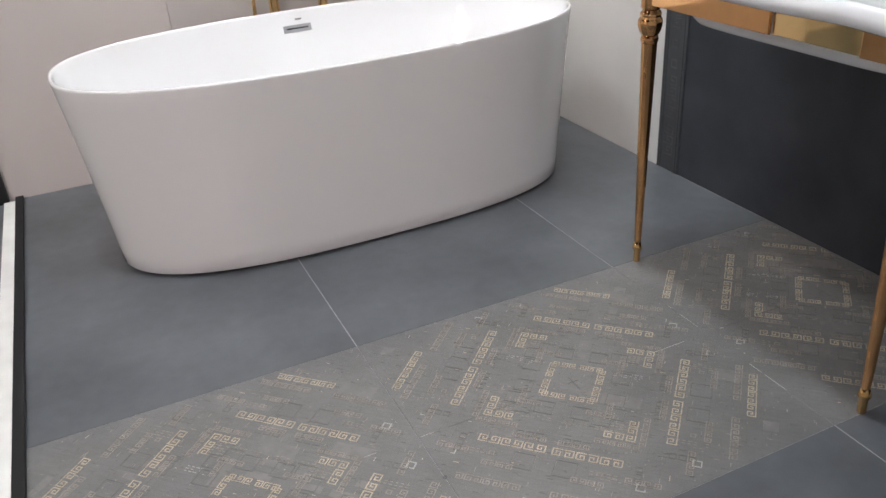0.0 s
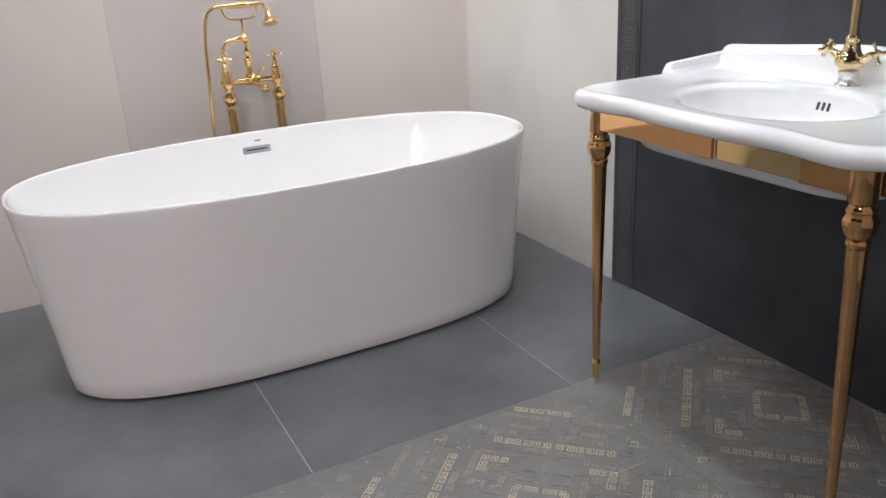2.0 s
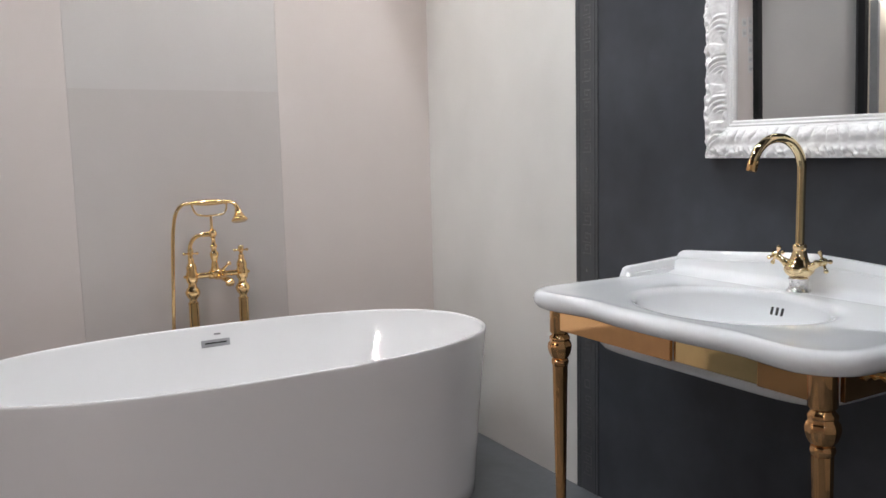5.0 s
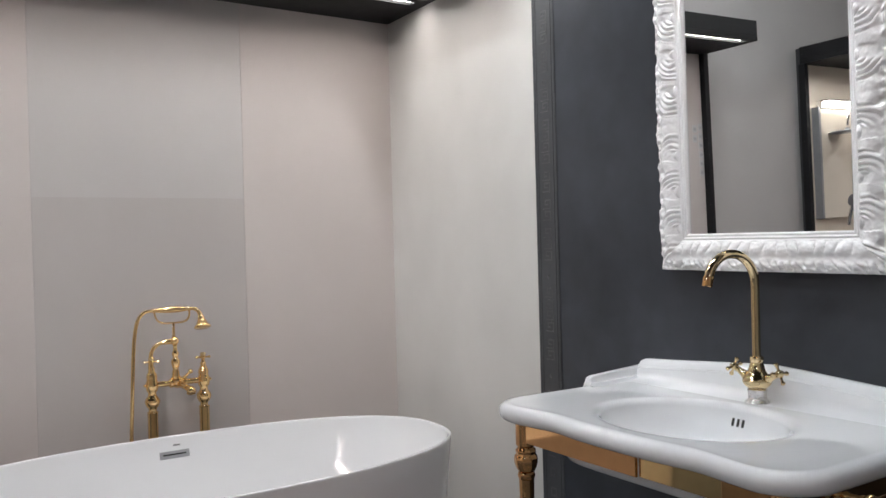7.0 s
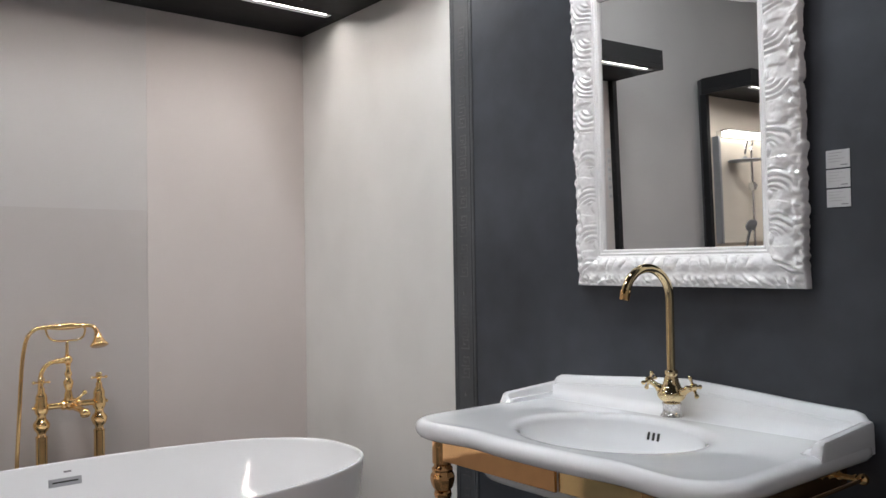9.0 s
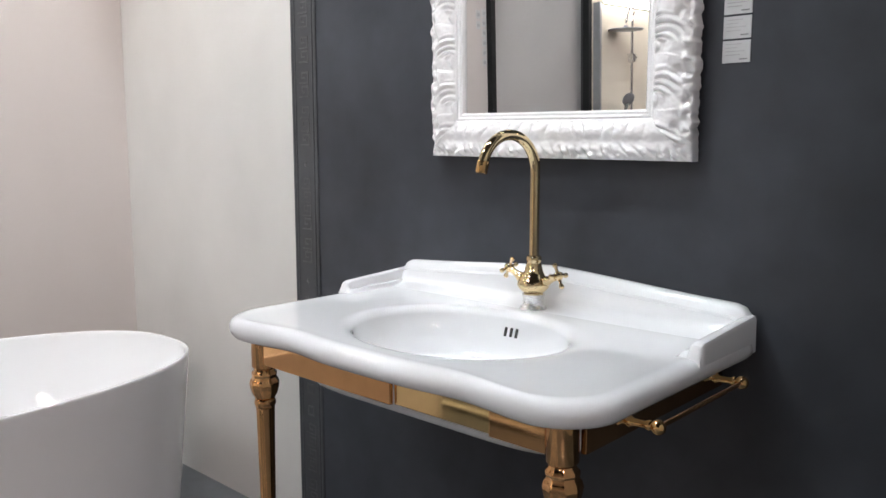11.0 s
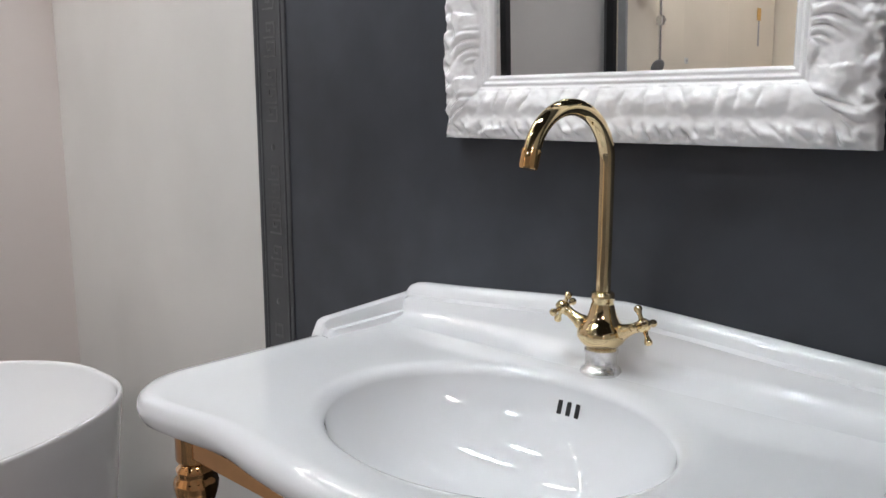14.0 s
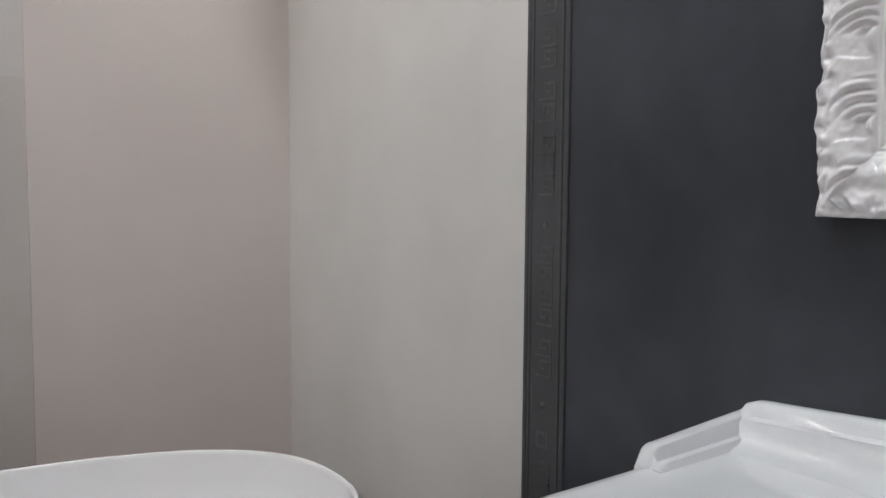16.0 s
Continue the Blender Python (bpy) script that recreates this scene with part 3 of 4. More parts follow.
def stand():
    st = thing("washbasin_stand", "polished gold console stand with two turned legs", "stand")
    for y in (1.932, 1.138):
        x = 1.578
        prof = [(0.008, 0.0), (0.010, 0.004), (0.0095, 0.034), (0.0115, 0.040), (0.0145, 0.046), (0.0145, 0.052), (0.0110, 0.058), (0.0090, 0.066)]
        leg = part("leg", lathe([(0.0092, 0.062), (0.0105, 0.09), (0.0205, 0.655)], (x, y, 0), n=48, flute=12, depth=0.05), M_ROSE, st, smooth="auto")
        if y < 1.5:
            leg.matrix_basis = pose(x, y, 0, -1.7) @ pose(-x, -y, 0)
        part("foot", lathe(prof, (x, y, 0)), M_GOLD, leg, smooth=True)
        part("collar", lathe([(0.020, 0.650), (0.022, 0.655), (0.0235, 0.661), (0.022, 0.667), (0.020, 0.671)], (x, y, 0)), M_ROSE, leg, smooth=True)
        part("knob", lathe([(0.020, 0.669), (0.023, 0.674), (0.028, 0.682), (0.0315, 0.694), (0.0325, 0.704), (0.0305, 0.712), (0.026, 0.718), (0.0275, 0.722), (0.0275, 0.728), (0.022, 0.734), (0.0205, 0.742)], (x, y, 0), n=48, flute=9, depth=0.07), M_ROSE, leg, "lobed gold knob", smooth=True)
        part("socket", lathe([(0.023, 0.738), (0.0265, 0.743), (0.0265, 0.8125)], (x, y, 0), n=32), M_ROSE, leg, smooth="auto")
    x = 1.578
    z0, z1 = 0.750, 0.812
    # middle piece takes the lighter gold in place of a bright reflection
    for a, b, dx in ((1.145, 1.292, 0.0), (1.294, 1.520, 0.009), (1.522, 1.925, 0.0)):
        part("front_rail", box(x - 0.016 + dx, x - 0.008 + dx, a, b, z0, z1, 0.0015), M_REFLECTGOLD if dx else M_ROSE, st)
    for y in (1.932, 1.138):
        part("side_rail", box(x + 0.024, WX - 0.004, y - 0.005, y + 0.005, z0, z1, 0.0015), M_ROSE, st)
    return st


stand()


def towel_rail():
    tr = thing("towel_rail", "slim gold towel rail at the side of the basin stand", "towel rail")
    y0, y1, z = 1.1325, 1.047, 0.796
    for x in (1.662, 1.968):
        prof = [(0.014, 0.0), (0.014, 0.005), (0.0075, 0.009), (0.0065, 0.014), (0.0105, 0.020), (0.006, 0.026), (0.006, 0.032), (0.0098, 0.039), (0.006, 0.046), (0.0058, 0.064), (0.0085, 0.071), (0.006, 0.078)]
        b = part("bracket", lathe(prof, (x, y0, z), (0, -1, 0.04), 16), M_GOLD, tr, smooth=True)
        part("ball_end", ball((x, y1, z + 0.003), 0.0120), M_GOLD, b, smooth=True)
    part("bar", tube([(1.655, y1, z + 0.003), (1.81, y1, z + 0.003), (1.975, y1, z + 0.003)], 0.0042), M_ROSE, tr, smooth=True)
    return tr


towel_rail()


def faucet():
    f = thing("basin_mixer_tap", "polished pale gold mixer tap with tall curved spout", "tap")
    c = Vector((1.992, 1.521, DZ))
    part("base", lathe([(0.029, -0.001), (0.030, 0.003), (0.028, 0.007), (0.024, 0.010), (0.0225, 0.014), (0.0225, 0.028), (0.0245, 0.031), (0.0245, 0.035), (0.020, 0.038)], c, n=72, flute=18, depth=0.018), M_ENGRAVED, f, "silver engraved collar", smooth="auto")
    part("body", lathe([(0.020, 0.036), (0.024, 0.040), (0.031, 0.046), (0.0355, 0.054), (0.0350, 0.061), (0.0315, 0.068), (0.025, 0.075), (0.0205, 0.084), (0.0172, 0.096), (0.0150, 0.105), (0.0165, 0.108), (0.0165, 0.116), (0.013, 0.119)], c, n=32), M_BRASS, f, smooth=True)
    r = 0.0775
    turn = Matrix.Rotation(radians(-7), 3, "Z")
    pts = [(0, 0, 0.112), (0, 0, 0.18), (0, 0, 0.24), (0, 0, 0.298)]
    for k in range(1, 11):
        a = radians(16.6 * k)
        pts.append((-r * (1 - math.cos(a)), 0, 0.298 + r * math.sin(a)))
    bm = tube([c + turn @ Vector(p) for p in pts], [0.0105] * 4 + [0.0112] * 10, 20)
    sp = part("spout", bm, M_BRASS, f, smooth=True)
    a = radians(166)
    end = c + turn @ Vector(pts[-1])
    d = turn @ Vector((-math.sin(a), 0, math.cos(a)))
    part("aerator", lathe([(0.0120, -0.006), (0.0125, -0.004), (0.0125, 0.016), (0.011, 0.019), (0.004, 0.0185)], end, d, 24), M_GOLD, sp, smooth="auto")
    for s in (1, -1):
        ax = Vector((-0.05, s * 0.85, 0.48 if s > 0 else 0.40)).normalized()
        b = part("valve_arm", lathe([(0.012, 0.020), (0.010, 0.034), (0.012, 0.038), (0.009, 0.046), (0.007, 0.060), (0.008, 0.064), (0.006, 0.070)], c + Vector((0, 0, 0.050)), ax, 20), M_BRASS, f, smooth=True)
        cross_handle(b, c + Vector((0, 0, 0.050)) + ax * 0.074, ax, 0.0265, M_BRASS)
    return f


faucet()


# ---- mirror in its carved frame ----
def mirror():
    mr = thing("wall_mirror", "tall mirror in a glossy white carved scrollwork frame", "mirror")
    # local: a across (to the north), b up, c out from the wall; hung leaning a little forward
    A0, A1, B0, B1 = 1.200, 1.880, 1.186, 2.12
    a0, a1, b0 = 1.306, 1.787, 1.288

    def inner_top(a):
        u = (a - a0) / (a1 - a0)
        return 1.870 + 0.123 * math.sin(min(1, u * 1.15) * math.pi / 2) ** 1.3

    sides = (("b", 300, 0.68), ("l", 400, 0.93), ("t", 300, 0.68), ("r", 400, 0.93))
    per = []
    for side, cnt, L in sides:
        for k in range(cnt):
            u = k / cnt
            if side == "b":
                per.append((A0 + (A1 - A0) * u, B0, a0 + (a1 - a0) * u, b0, u * L, L, side))
            elif side == "l":
                per.append((A1, B0 + (B1 - B0) * u, a1, b0 + (inner_top(a1) - b0) * u, u * L, L, side))
            elif side == "t":
                aa = a1 + (a0 - a1) * u
                per.append((A1 + (A0 - A1) * u, B1, aa, inner_top(aa), u * L, L, side))
            else:
                per.append((A0, B1 + (B0 - B1) * u, a0, inner_top(a0) + (b0 - inner_top(a0)) * u, u * L, L, side))

    def clamp(v):
        return max(0.0, min(1.0, v))

    def carving(q, L, s, oa, ob, side):
        """Height of the relief at q along a side of length L, s across from the outer edge."""
        W = 0.100
        wob = noise.noise(Vector((oa * 9, ob * 9, 3.1)))
        wx = (oa - 1.54 if side in "bt" else ob - 1.60) + 0.006 * noise.noise(Vector((oa * 22, ob * 22, 7.7)))
        y = s * W + 0.006 * noise.noise(Vector((oa * 22, ob * 22, 1.3)))
        h = 0.0022 * noise.noise(Vector((oa * 38, ob * 38, 2.0))) + 0.0010 * noise.noise(Vector((oa * 120, ob * 120, 5.0)))
        # knobs and hollows along the outer edge
        knob = noise.noise(Vector((oa * 62, ob * 62, s * 5.5)))
        edge = math.exp(-((s - 0.11) / 0.10) ** 2)
        h += edge * (0.0062 * abs(math.sin(math.pi * wx / 0.027 + 3.0 * wob)) ** 0.6 - 0.004 + 0.010 * knob)
        if side in "bt":
            # short curled tongues under the inner moulding, a hollow, and small leaves along the outer edge
            warp = 0.016 * noise.noise(Vector((oa * 17, ob * 17, 4.4)))
            mask = clamp(0.75 + 1.1 * noise.noise(Vector((oa * 26, 0.4, 6.0))))
            tongue = abs(math.sin(math.pi * (wx + 1.5 * warp) / 0.034)) ** 0.5
            h += 0.0085 * mask * math.exp(-((s - 0.60) / (0.10 + 0.05 * tongue)) ** 2) * (tongue - 0.45)
            h -= 0.0045 * math.exp(-((s - 0.38) / 0.11) ** 2)
            leaf = abs(math.sin(math.pi * (wx + 1.3 * warp - 0.45 * y) / 0.023)) ** 0.7
            h += 0.0085 * math.exp(-((s - 0.17 - 0.05 * wob) / 0.09) ** 2) * (leaf - 0.5)
            return h
        # leaf sprays: a few nested ridges that curve out from the inner edge, with plain hollows between
        cell = 0.105
        n = math.floor(abs(wx) / cell)
        x = abs(wx) - n * cell
        fx, fy = 0.088, 0.082
        r = math.hypot(x - fx, (y - fy) * 0.92)
        theta = math.atan2(fy - y, fx - x)
        fan = clamp((theta + 0.05) / 0.25) * clamp((1.35 - theta + 0.5 * wob) / 0.5) * clamp((0.074 - r + 0.012 * wob) / 0.012) * clamp((r - 0.014) / 0.006)
        ridge = abs(math.sin(math.pi * (r / 0.0145 + 0.5 * wob - 0.95 * theta))) ** 1.1
        h += 0.0100 * fan * (ridge - 0.35)
        # curl where the spray starts, and the swelling opposite
        cr = math.hypot(x - fx, y - fy)
        h += 0.0085 * max(0.0, 1 - (cr / 0.014) ** 2) ** 0.6
        g = math.hypot((x - 0.012) * 0.8, y - 0.050)
        h += 0.0065 * max(0.0, 1 - (g / 0.026) ** 2) - 0.005 * max(0.0, 1 - (math.hypot(x - 0.030, y - 0.024) / 0.013) ** 2)
        return h

    S = [0, 0.012] + [0.03 + 0.75 * k / 40 for k in range(41)] + [0.80, 0.82, 0.835, 0.85, 0.87, 0.89, 0.905, 0.92, 0.94, 0.96, 0.98, 1.0]
    loops = []
    for s in S:
        loop = []
        for oa, ob, ia, ib, q, L, side in per:
            if s < 0.785:
                h = 0.022 + 0.012 * math.sin(math.pi * s / 0.785) ** 0.8 + carving(q, L, s, oa + (ia - oa) * s, ob + (ib - ob) * s, side) * min(1.0, s / 0.03)
                h = max(0.012, h) if s > 0 else 0.016
            else:
                v = (s - 0.785) / 0.215
                h = 0.022 - 0.010 * v + 0.0016 * math.cos(v * math.pi * 5)
            swell = 0.085 * (1 - s) ** 6 * (noise.noise(Vector((oa * 5, ob * 34, 3.1))) + 0.4 * noise.noise(Vector((oa * 5, ob * 90, 8.1))) - 0.1) * clamp(q / 0.03) * clamp((L - q) / 0.03) if side in "lr" else 0.0
            loop.append((oa + (ia - oa) * (s - swell), ob + (ib - ob) * s, h))
        loops.append(loop)
    first = [(p[0], p[1], -0.006) for p in loops[0]]
    last = [(p[0], p[1], -0.006) for p in loops[-1]]
    conv = lambda p: Vector((-p[2], p[0] - 1.54, p[1] - B0))
    bm = rings([[conv(p) for p in l] for l in [first] + loops + [last]], caps=(False, False))
    fr = part("carved_frame", bm, M_FRAME, mr, smooth=True)
    bm = box(-0.005, 0.0, a0 - 0.01 - 1.54, a1 + 0.01 - 1.54, b0 - 0.01 - B0, 2.02 - B0)
    part("glass", bm, M_MIRROR, mr)
    part("backing", box(0.0005, 0.006, A0 + 0.02 - 1.54, A1 - 0.02 - 1.54, 0.02, B1 - B0 - 0.02), M_BLACK, mr)
    mr.matrix_basis = pose(WX - 0.012, 1.54, B0 - 0.001, 0.3, MIRROR_TILT, MIRROR_YAW)
    return mr


MIRROR_TILT, MIRROR_YAW = -1.1, 0.0
mirror()


# ---- price cards beside the mirror ----
for k in range(3):
    z0 = 1.455 - 0.044 * k
    card = part("price_card", box(WX - 0.0022, WX - 0.0002, 1.110, 1.163, z0, z0 + 0.0405, 0.0004, seg=1), M_PAPER)
    tagged(card, "small white price card fixed to the dark wall", "card", "price cards by the mirror")
    for j, w in enumerate((0.030, 0.022, 0.036, 0.028)):
        yb = 1.157
        part("print_line", box(WX - 0.0030, WX - 0.0020, yb - w, yb, z0 + 0.033 - 0.0065 * j, z0 + 0.0348 - 0.0065 * j), M_FAINT, card)
    part("print_line", box(WX - 0.0030, WX - 0.0020, 1.115, 1.130, z0 + 0.005, z0 + 0.0075), M_INK, card)
# ---- sample cards on the back wall ----
for i, (x, z0) in enumerate([(-0.075, 1.83), (-0.075, 1.77)] + [(-0.125, 1.84 - 0.055 * k) for k in range(6)]):
    card = part("sample_card", box(x - 0.018, x + 0.018, BY - 0.0022, BY - 0.0002, z0, z0 + 0.045, 0.0004, seg=1), M_PAPER)
    tagged(card, "small pale label card on the stone panel", "card", "label cards on the back wall")
    part("print_line", box(x - 0.013, x + 0.010, BY - 0.003, BY - 0.002, z0 + 0.012, z0 + 0.030), M_FAINT, card)

# ---- the neighbouring shower stall, seen in the mirror ----
NX = -1.17
wall_next = tagged(part("wall_next_stall", box(-3.75, NX - 0.036, BY + 0.012, BY + 0.05, -0.004, 2.42), M_DARKGROUT), "cream tiled back wall of the next stall", "wall", kind="structure")
for k, (x0, x1) in enumerate(((-2.84, NX - 0.04), (-3.72, -2.84))):
    part("panel", box(x0 + 0.001, x1 - 0.001, BY, BY + 0.012, 0.0, 2.42, 0.0008, seg=1), M_CREAM, wall_next)
wall_next_side = tagged(part("wall_next_side", box(-3.86, -3.752, 2.4, BY + 0.05, -0.004, 2.42), M_CREAM), "cream side wall of the next stall", "wall", kind="structure")
next_frame = thing("stall_frame", "black metal display stall frame with led canopy", "frame", kind="structure")
part("post", box(NX - 0.04, NX, BY - 0.035, BY + 0.012, 0.0, TOP - 0.001, 0.002), M_BLACK, next_frame)
canopy("canopy", -3.75, NX, CY, BY - 0.001, [(-3.6, NX - 0.06, 3.19, 3.235)], next_frame)
# mirror cabinet; a cream board stands in for what its glass reflects
mirror_cabinet = thing("lit_mirror_cabinet", "mirror cabinet with a top lamp, its reflection painted as cream board", "cabinet")
part("board", box(-2.05, -1.30, BY - 0.045, BY - 0.002, 1.25, 2.005, 0.004), M_CREAM, mirror_cabinet)
part("edge_trim", box(-1.30, -1.275, BY - 0.055, BY - 0.002, 1.25, 2.015, 0.003), M_BRUSHED, mirror_cabinet)
part("lamp", box(-2.03, -1.31, BY - 0.105, BY - 0.055, 2.008, 2.046, 0.012), M_NICHELED, mirror_cabinet)
part("lamp_holder", box(-2.0, -1.33, BY - 0.055, BY - 0.002, 2.009, 2.060, 0.003), M_CHROME, mirror_cabinet)
# added cap that keeps the lamp's glow off the wall above
part("glow_shield", box(-2.04, -1.30, BY - 0.112, BY - 0.0555, 2.049, 2.060, 0.003), M_CHROME, mirror_cabinet)
shower = thing("shower_set", "chrome rail shower with round rain head and hand shower", "shower")
part("rail", tube([(-1.665, BY - 0.075, 1.0), (-1.665, BY - 0.075, 1.5), (-1.665, BY - 0.075, 1.96)], 0.010), M_CHROME, shower, smooth=True)
part("arm", tube([(-1.665, BY - 0.075, 1.95), (-1.65, BY - 0.10, 1.985), (-1.58, BY - 0.13, 1.99), (-1.48, BY - 0.15, 1.965), (-1.45, BY - 0.15, 1.88)], 0.009), M_CHROME, shower, smooth=True)
part("rain_head", lathe([(0.012, 0.03), (0.02, 0.012), (0.115, 0.006), (0.12, 0.0), (0.115, -0.004), (0.005, -0.005)], (-1.45, BY - 0.15, 1.835), n=32), M_BRUSHED, shower, smooth=True)
part("slider", box(-1.680, -1.650, BY - 0.10, BY - 0.05, 1.63, 1.69, 0.008), M_CHROME, shower)
part("slider_knob", lathe([(0.010, 0.0), (0.012, 0.045), (0.009, 0.050)], (-1.675, BY - 0.075, 1.665), (-1, 0, 0), 16), M_CHROME, shower, smooth=True)
hd = part("hand_shower", tube([(-1.465, BY - 0.12, 1.20), (-1.46, BY - 0.14, 1.28), (-1.445, BY - 0.17, 1.35)], [0.011, 0.012, 0.014]), M_CHROME, shower, smooth=True)
part("spray_disc", lathe([(0.012, -0.012), (0.045, -0.004), (0.048, 0.004), (0.040, 0.008), (0.002, 0.009)], (-1.44, BY - 0.18, 1.372), (0.3, -0.8, -0.4)), M_INK, hd, "dark grey spray disc", smooth=True)
switch = tagged(part("wall_tag", box(-3.43, -3.36, BY - 0.006, BY - 0.0005, 1.735, 1.830, 0.002), M_YELLOW), "yellow tag hanging on the cream wall", "tag")
part("tail", box(-3.407, -3.383, BY - 0.005, BY - 0.001, 1.54, 1.734, 0.001), M_BRUSHED, switch, "grey hanging tail")
plate = tagged(part("wall_plate", box(-2.20, -2.15, BY - 0.006, BY - 0.0005, 1.40, 1.44, 0.003), M_WHITEPROFILE), "small pale plate on the cream wall", "plate")
part("plate_button", box(-2.188, -2.162, BY - 0.009, BY - 0.0061, 1.411, 1.429, 0.001), M_PAPER, plate)

# ---- hall lamps ----
# the last two are added fill: west for the next stall, warm from the south
for x, y, half, mat in ((1.26, 1.70, 0.60, M_HALLLED), (0.15, 2.45, 0.45, M_HALLLED), (-2.6, 1.6, 0.30, M_HALLLED), (-1.7, -2.3, 1.2, M_WARMFILL)):
    lamp = thing("linear_ceiling_lamp", "unseen twin-line led lamp; the west and warm ones are added fill", "ceiling lamp", "hall lamps")
    part("housing", box(x - 0.09, x + 0.09, y - half, y + half, 3.33, 3.41, 0.004), M_WHITEPROFILE, lamp)
    pieces = max(2, round(half / 0.2))
    for dx in (-0.05, 0.05):
        for k in range(pieces):
            y0 = y - half + 2 * half * k / pieces
            part("diffuser", box(x + dx - 0.012, x + dx + 0.012, y0 + 0.02, y0 + 2 * half / pieces - 0.02, 3.318, 3.329), mat, lamp)
    for dy in (0.2 - half, half - 0.2):
        part("hanger", tube([(x, y + dy, 3.40), (x, y + dy, 3.8), (x, y + dy, 4.2)], 0.004, 8, sub=1), M_BLACK, lamp)

# ---- floor tiles: plain 0.8 x 1.6 m, and the decorated band ----
G = 0.0015


def tile(x0, x1, y0, y1, mat, g=G):
    return part("tile", box(x0 + g, x1 - g, y0 + 0.0004, y1 - 0.0004, -0.004, 0.0, 0.0006, seg=1), mat, floor)


cols = [JX - 0.802 * k for k in range(-1, 10)]
for a in cols:
    x0, x1 = a, min(a + 0.802, WX)
    if x1 - x0 < 0.02:
        continue
    for y0, y1 in ((BAND1, BY), (BAND0 - 1.6, BAND0), (BAND0 - 3.2, BAND0 - 1.6), (BAND0 - 4.8, BAND0 - 3.2)):
        tile(x0, x1, y0, y1, M_TILE)
    if a < -0.2:
        tile(x0, x1, BAND0, BAND1, M_TILE)

# inlay units lie on axes turned by 45 degrees
U, V = Vector((1, -1)).normalized(), Vector((1, 1)).normalized()


def key_quads(c, d, s, high, flip=False):
    """One meander unit at c, s long and high across, running along d: an inward-turning line, as rectangles."""
    e = Vector((-d.y, d.x))
    f = -1 if flip else 1
    path = [(0.44, -0.5), (-0.42, -0.5), (-0.42, 0.5), (0.30, 0.5), (0.30, -0.12), (-0.06, -0.12), (-0.06, 0.16)]
    h = 0.058 * high + 0.0002
    out = []
    for (a, b), (p, q) in zip(path, path[1:]):
        a0, a1, b0, b1 = min(a * f, p * f) * s, max(a * f, p * f) * s, min(b, q) * high, max(b, q) * high
        out.append([c + d * (a0 - h) + e * (b0 - h), c + d * (a1 + h) + e * (b0 - h), c + d * (a1 + h) + e * (b1 + h), c + d * (a0 - h) + e * (b1 + h)])
    return out


def inside(p, x0, x1):
    return x0 + 0.004 < p.x < min(x1, WX) - 0.004 and BAND0 + 0.004 < p.y < BAND1 - 0.004


def slab(quads, z, bm):
    for k, q in enumerate(quads):
        top = [bm.verts.new((p.x, p.y, z + 0.00003 * (k % 8))) for p in q]
        low = [bm.verts.new((p.x, p.y, -0.001)) for p in q]
        bm.faces.new(top)
        for i in range(4):
            bm.faces.new((top[i], low[i], low[(i + 1) % 4], top[(i + 1) % 4]))


def run(parent, c, start, stop, s, mat, x0, x1, name="key_border", z=0.0009):
    """Mirrored pairs of meander units from start to stop, given in the turned axes about c."""
    p, q = c + U * start[0] + V * start[1], c + U * stop[0] + V * stop[1]
    n = max(1, round((q - p).length / s))
    step = (q - p).length / n
    d = (q - p).normalized()
    bm = bmesh.new()
    for k in range(n):
        m = p + (q - p) * ((k + 0.5) / n)
        quads = [t for t in key_quads(m, d, step * 0.90, min(step, s) * 0.76, k % 2 == 1) if all(inside(v, x0, x1) for v in t)]
        slab(quads, z, bm)
    if len(bm.faces):
        part(name, bm, mat, parent)
    else:
        bm.free()


def rows(parent, c, u, v, du, dv, nu, nv, mat, x0, x1, z=0.0006):
    """A block of short dashes in rows, some of them worn away."""
    bm = bmesh.new()
    for i in range(nu):
        for j in range(nv):
            if rnd.random() < 0.72:
                m = c + U * (u + (i - nu / 2) * du) + V * (v + (j - nv / 2) * dv)
                a, b = du * rnd.uniform(0.22, 0.42), 0.0009
                t = [m + U * e * a + V * f * b for e, f in ((-1, -1), (1, -1), (1, 1), (-1, 1))]
                if all(inside(p, x0, x1) for p in t):
                    slab([t], z, bm)
    if len(bm.faces):
        tagged(part("worn_dashes", bm, mat, parent), kind="stuff")
    else:
        bm.free()


def ring(parent, c, u, v, r, mat, x0, x1, w=0.0028):
    bm = bmesh.new()
    m = c + U * u + V * v
    qs = []
    for a, b, e, f in ((-r, r, -r, -r + w), (-r, r, r - w, r), (-r, -r + w, -r + w, r - w), (r - w, r, -r + w, r - w)):
        qs.append([m + U * a + V * e, m + U * b + V * e, m + U * b + V * f, m + U * a + V * f])
    qs = [t for t in qs if all(inside(p, x0, x1) for p in t)]
    slab(qs, 0.0008, bm)
    if len(bm.faces):
        part("square_ring", bm, mat, parent)
    else:
        bm.free()


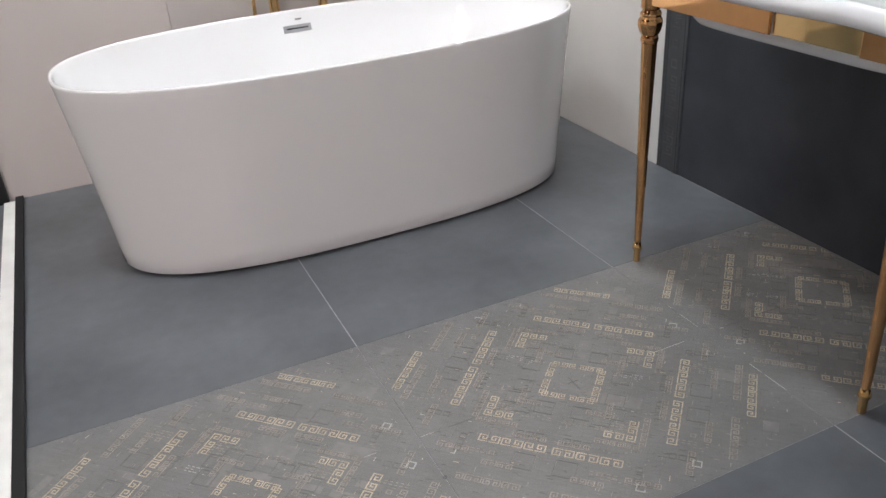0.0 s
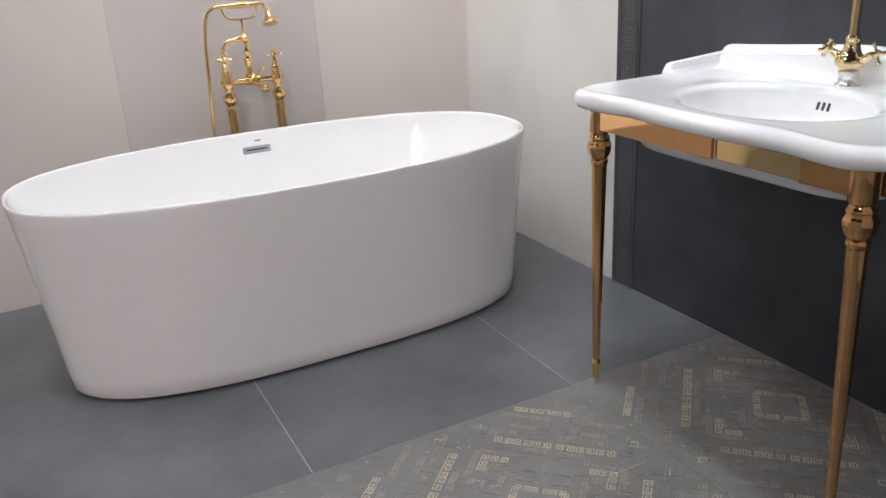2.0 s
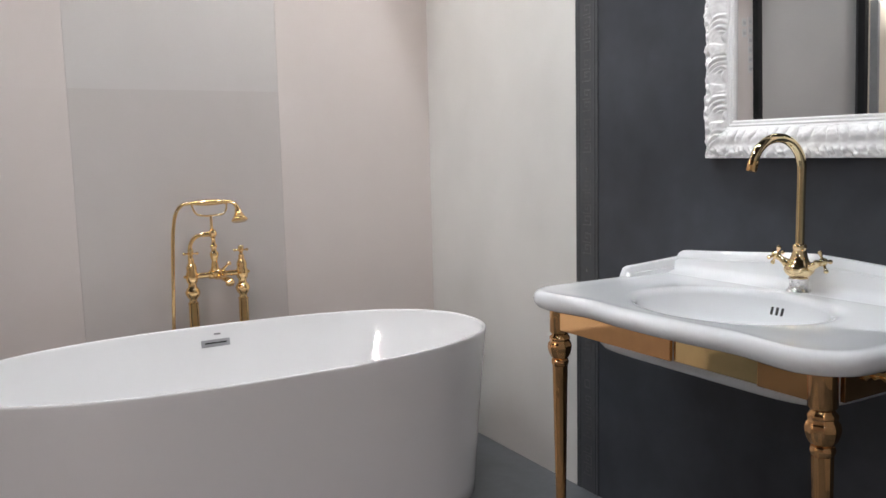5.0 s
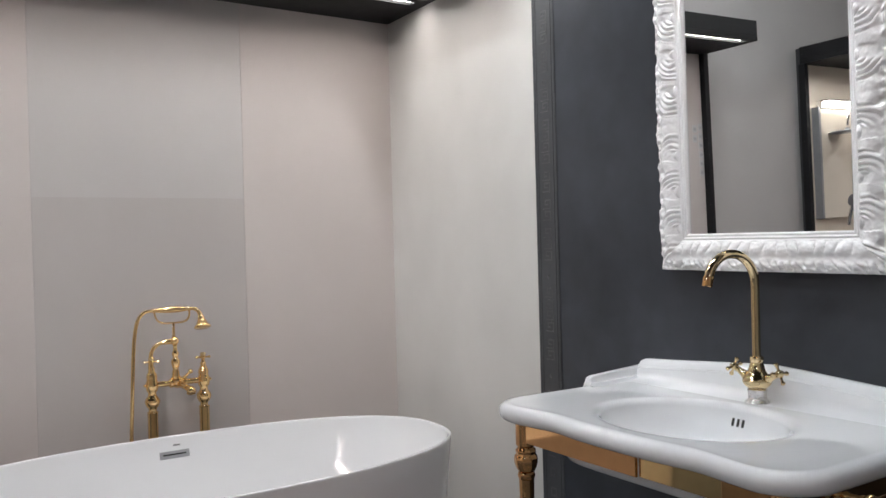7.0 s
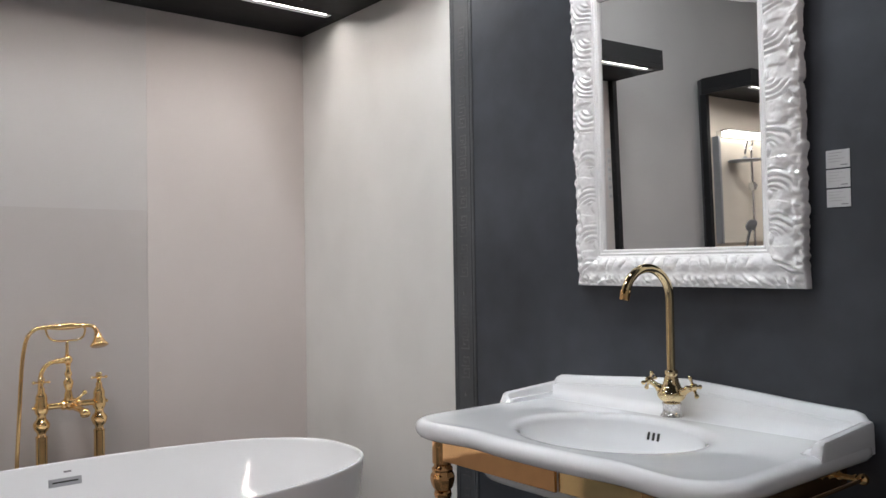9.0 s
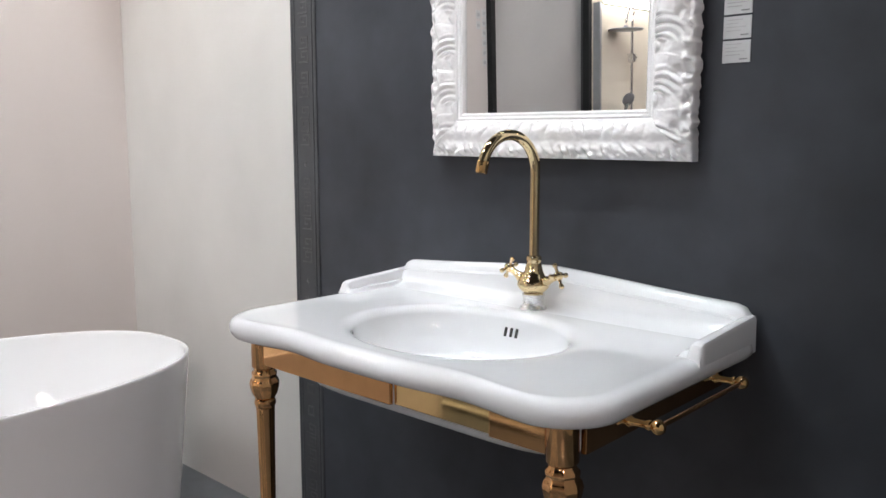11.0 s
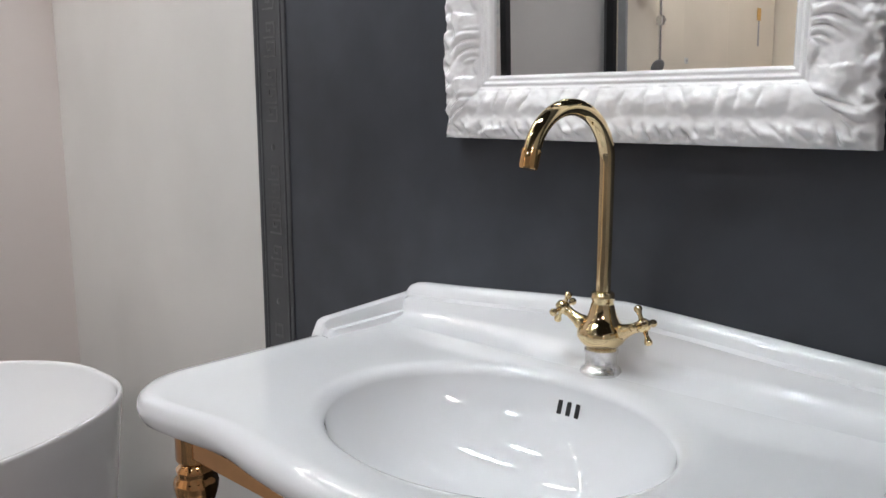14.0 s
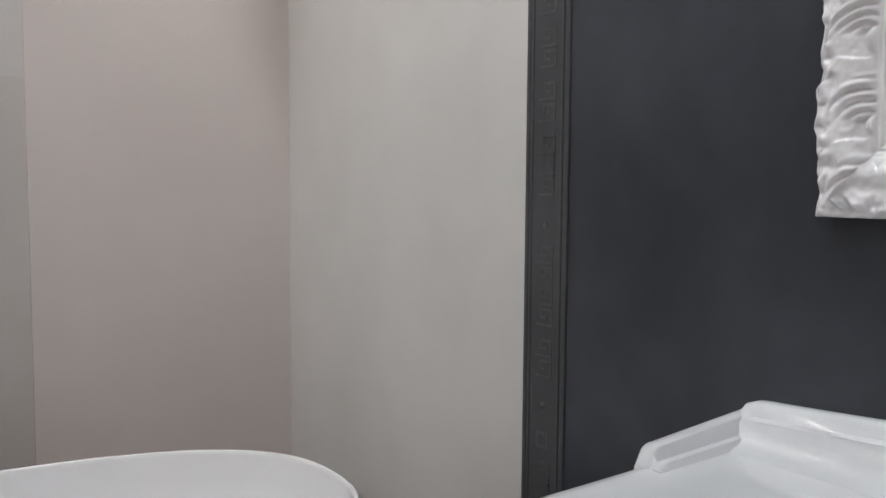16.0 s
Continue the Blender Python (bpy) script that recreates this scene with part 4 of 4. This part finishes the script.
rnd = random.Random(11)
CYB = (BAND0 + BAND1) / 2
for a in (JX - 0.802, JX, JX + 0.802):
    x0, x1 = a, a + 0.802
    t = tile(x0, min(x1, WX), BAND0, BAND1, M_DECOR, 0.0003)
    c = Vector(((x0 + x1) / 2, CYB))
    for k in range(4):
        def R(p):
            for _ in range(k):
                p = (-p[1], p[0])
            return p
        for sg in (1, -1):
            run(t, c, R((sg * 0.158, -0.244)), R((sg * 0.005, -0.244)), 0.0255, M_INLAY, x0, x1)
            run(t, c, R((sg * 0.062, -0.060)), R((sg * 0.003, -0.060)), 0.0205, M_INLAY, x0, x1)
            run(t, c, R((sg * (0.172 if sg < 0 else 0.146), -0.160)), R((sg * 0.100, -0.160)), 0.0235, M_INLAY, x0, x1)
            run(t, c, R((sg * 0.182, -0.186)), R((sg * 0.085, -0.186)), 0.0175, M_DULL, x0, x1)
            run(t, c, R((sg * 0.235, -0.335)), R((sg * 0.330, -0.335)), 0.0240, M_INLAY, x0, x1)
            run(t, c, R((sg * 0.060, -0.315)), R((sg * 0.130, -0.315)), 0.0175, M_DULL, x0, x1)
            run(t, c, R((sg * 0.235, -0.349)), R((sg * 0.235, -0.410)), 0.0240, M_INLAY, x0, x1)
            run(t, c, R((sg * 0.012, -0.216)), R((sg * 0.082, -0.216)), 0.0175, M_DULL, x0, x1)
            run(t, c, R((sg * 0.165, -0.287)), R((sg * 0.240, -0.287)), 0.0175, M_DULL, x0, x1)
            run(t, c, R((sg * 0.030, -0.368)), R((sg * 0.170, -0.368)), 0.0200, M_DULL, x0, x1)
            run(t, c, R((sg * 0.100, -0.050)), R((sg * 0.100, -0.115)), 0.0160, M_DULL, x0, x1)
            ring(t, c, *R((sg * 0.20, -0.300)), 0.010, M_SILVER, x0, x1)
            ring(t, c, *R((sg * 0.115, -0.285)), 0.006, M_DULL, x0, x1, 0.002)
            for j in range(3):
                ring(t, c, *R((sg * (0.030 + 0.022 * j), -0.206)), 0.0085, M_SHADE, x0, x1, 0.0022)
                ring(t, c, *R((sg * (0.250 + 0.020 * j), -0.190)), 0.0080, M_SHADE, x0, x1, 0.0022)
            ring(t, c, *R((sg * 0.042, -0.108)), 0.022, M_SHADE, x0, x1, 0.0022)
            ring(t, c, *R((sg * 0.118, -0.090)), 0.020, M_SHADE, x0, x1, 0.0020)
            ring(t, c, *R((sg * 0.045, -0.290)), 0.024, M_SHADE, x0, x1, 0.0020)
            ring(t, c, *R((sg * 0.290, -0.290)), 0.026, M_SHADE, x0, x1, 0.0020)
            rows(t, c, *R((sg * 0.060, -0.140)), 0.012, 0.007, 8, 3, M_SILVER if k % 2 else M_DULL, x0, x1)
            rows(t, c, *R((sg * 0.135, -0.125)), 0.010, 0.008, 4, 5, M_DULL, x0, x1)
            rows(t, c, *R((sg * 0.140, -0.285)), 0.012, 0.008, 7, 3, M_DULL, x0, x1)
            rows(t, c, *R((sg * 0.360, -0.250)), 0.012, 0.008, 5, 4, M_DULL, x0, x1)
        run(t, c, R((-0.02, -0.400)), R((0.14, -0.400)), 0.0240, M_INLAY, x0, x1)
    # sunk square and oblong pads
    bm = bmesh.new()
    for _ in range(34):
        m = c + U * (round(rnd.uniform(-0.5, 0.5) / 0.04) * 0.04) + V * (round(rnd.uniform(-0.5, 0.5) / 0.04) * 0.04)
        du, dv = rnd.choice(((0.016, 0.016), (0.030, 0.010), (0.010, 0.030), (0.012, 0.008), (0.045, 0.022)))
        q = [m + U * i * du + V * j * dv for i, j in ((-1, -1), (1, -1), (1, 1), (-1, 1))]
        if all(inside(p, x0, x1) for p in q):
            slab([q], 0.0003 + 0.00002 * rnd.random(), bm)
    tagged(part("relief_pads", bm, M_PATCH, t), kind="stuff")
    # thin creases along the middle of the band and beside the joints
    for mat, u0, u1, v0, v1 in ((M_SHADE, -0.330, -0.105, -0.0010, 0.0006), (M_SHADE, -0.012, 0.014, -0.0012, 0.0012), (M_SILVER, 0.230, 0.330, -0.0008, 0.0008), (M_SILVER, -0.398, -0.345, -0.0008, 0.0008),
                                (M_SILVER if a > 1 else M_SHADE, -0.3998, -0.3982, 0.035, 0.150), (M_SILVER if a > 1 else M_SHADE, -0.3998, -0.3982, -0.265, -0.150), (M_SHADE, -0.0010, 0.0010, -0.03, 0.02)):
        q = [Vector((c.x + e, c.y + f)) for e, f in ((u0, v0), (u1, v0), (u1, v1), (u0, v1))]
        if max(p.x for p in q) < WX - 0.01:
            bm = bmesh.new()
            slab([q], 0.0007, bm)
            part("crease", bm, mat, t)
    # scattered small dashes of worn glaze
    for mat, count in ((M_DULL, 800), (M_SHADE, 1300), (M_INLAY, 60)):
        bm = bmesh.new()
        for _ in range(count):
            cu, cv = rnd.uniform(-0.55, 0.55), rnd.uniform(-0.55, 0.55)
            du, dv = (rnd.uniform(0.002, 0.008), 0.0007) if rnd.random() < 0.5 else (0.0007, rnd.uniform(0.002, 0.008))
            if rnd.random() < 0.3:
                du = dv = 0.0014
            m = c + U * cu + V * cv
            q = [m + U * i * du + V * j * dv for i, j in ((-1, -1), (1, -1), (1, 1), (-1, 1))]
            if all(inside(p, x0, x1) for p in q):
                slab([q], 0.0006, bm)
        tagged(part("worn_glaze_marks", bm, mat, t), kind="stuff")
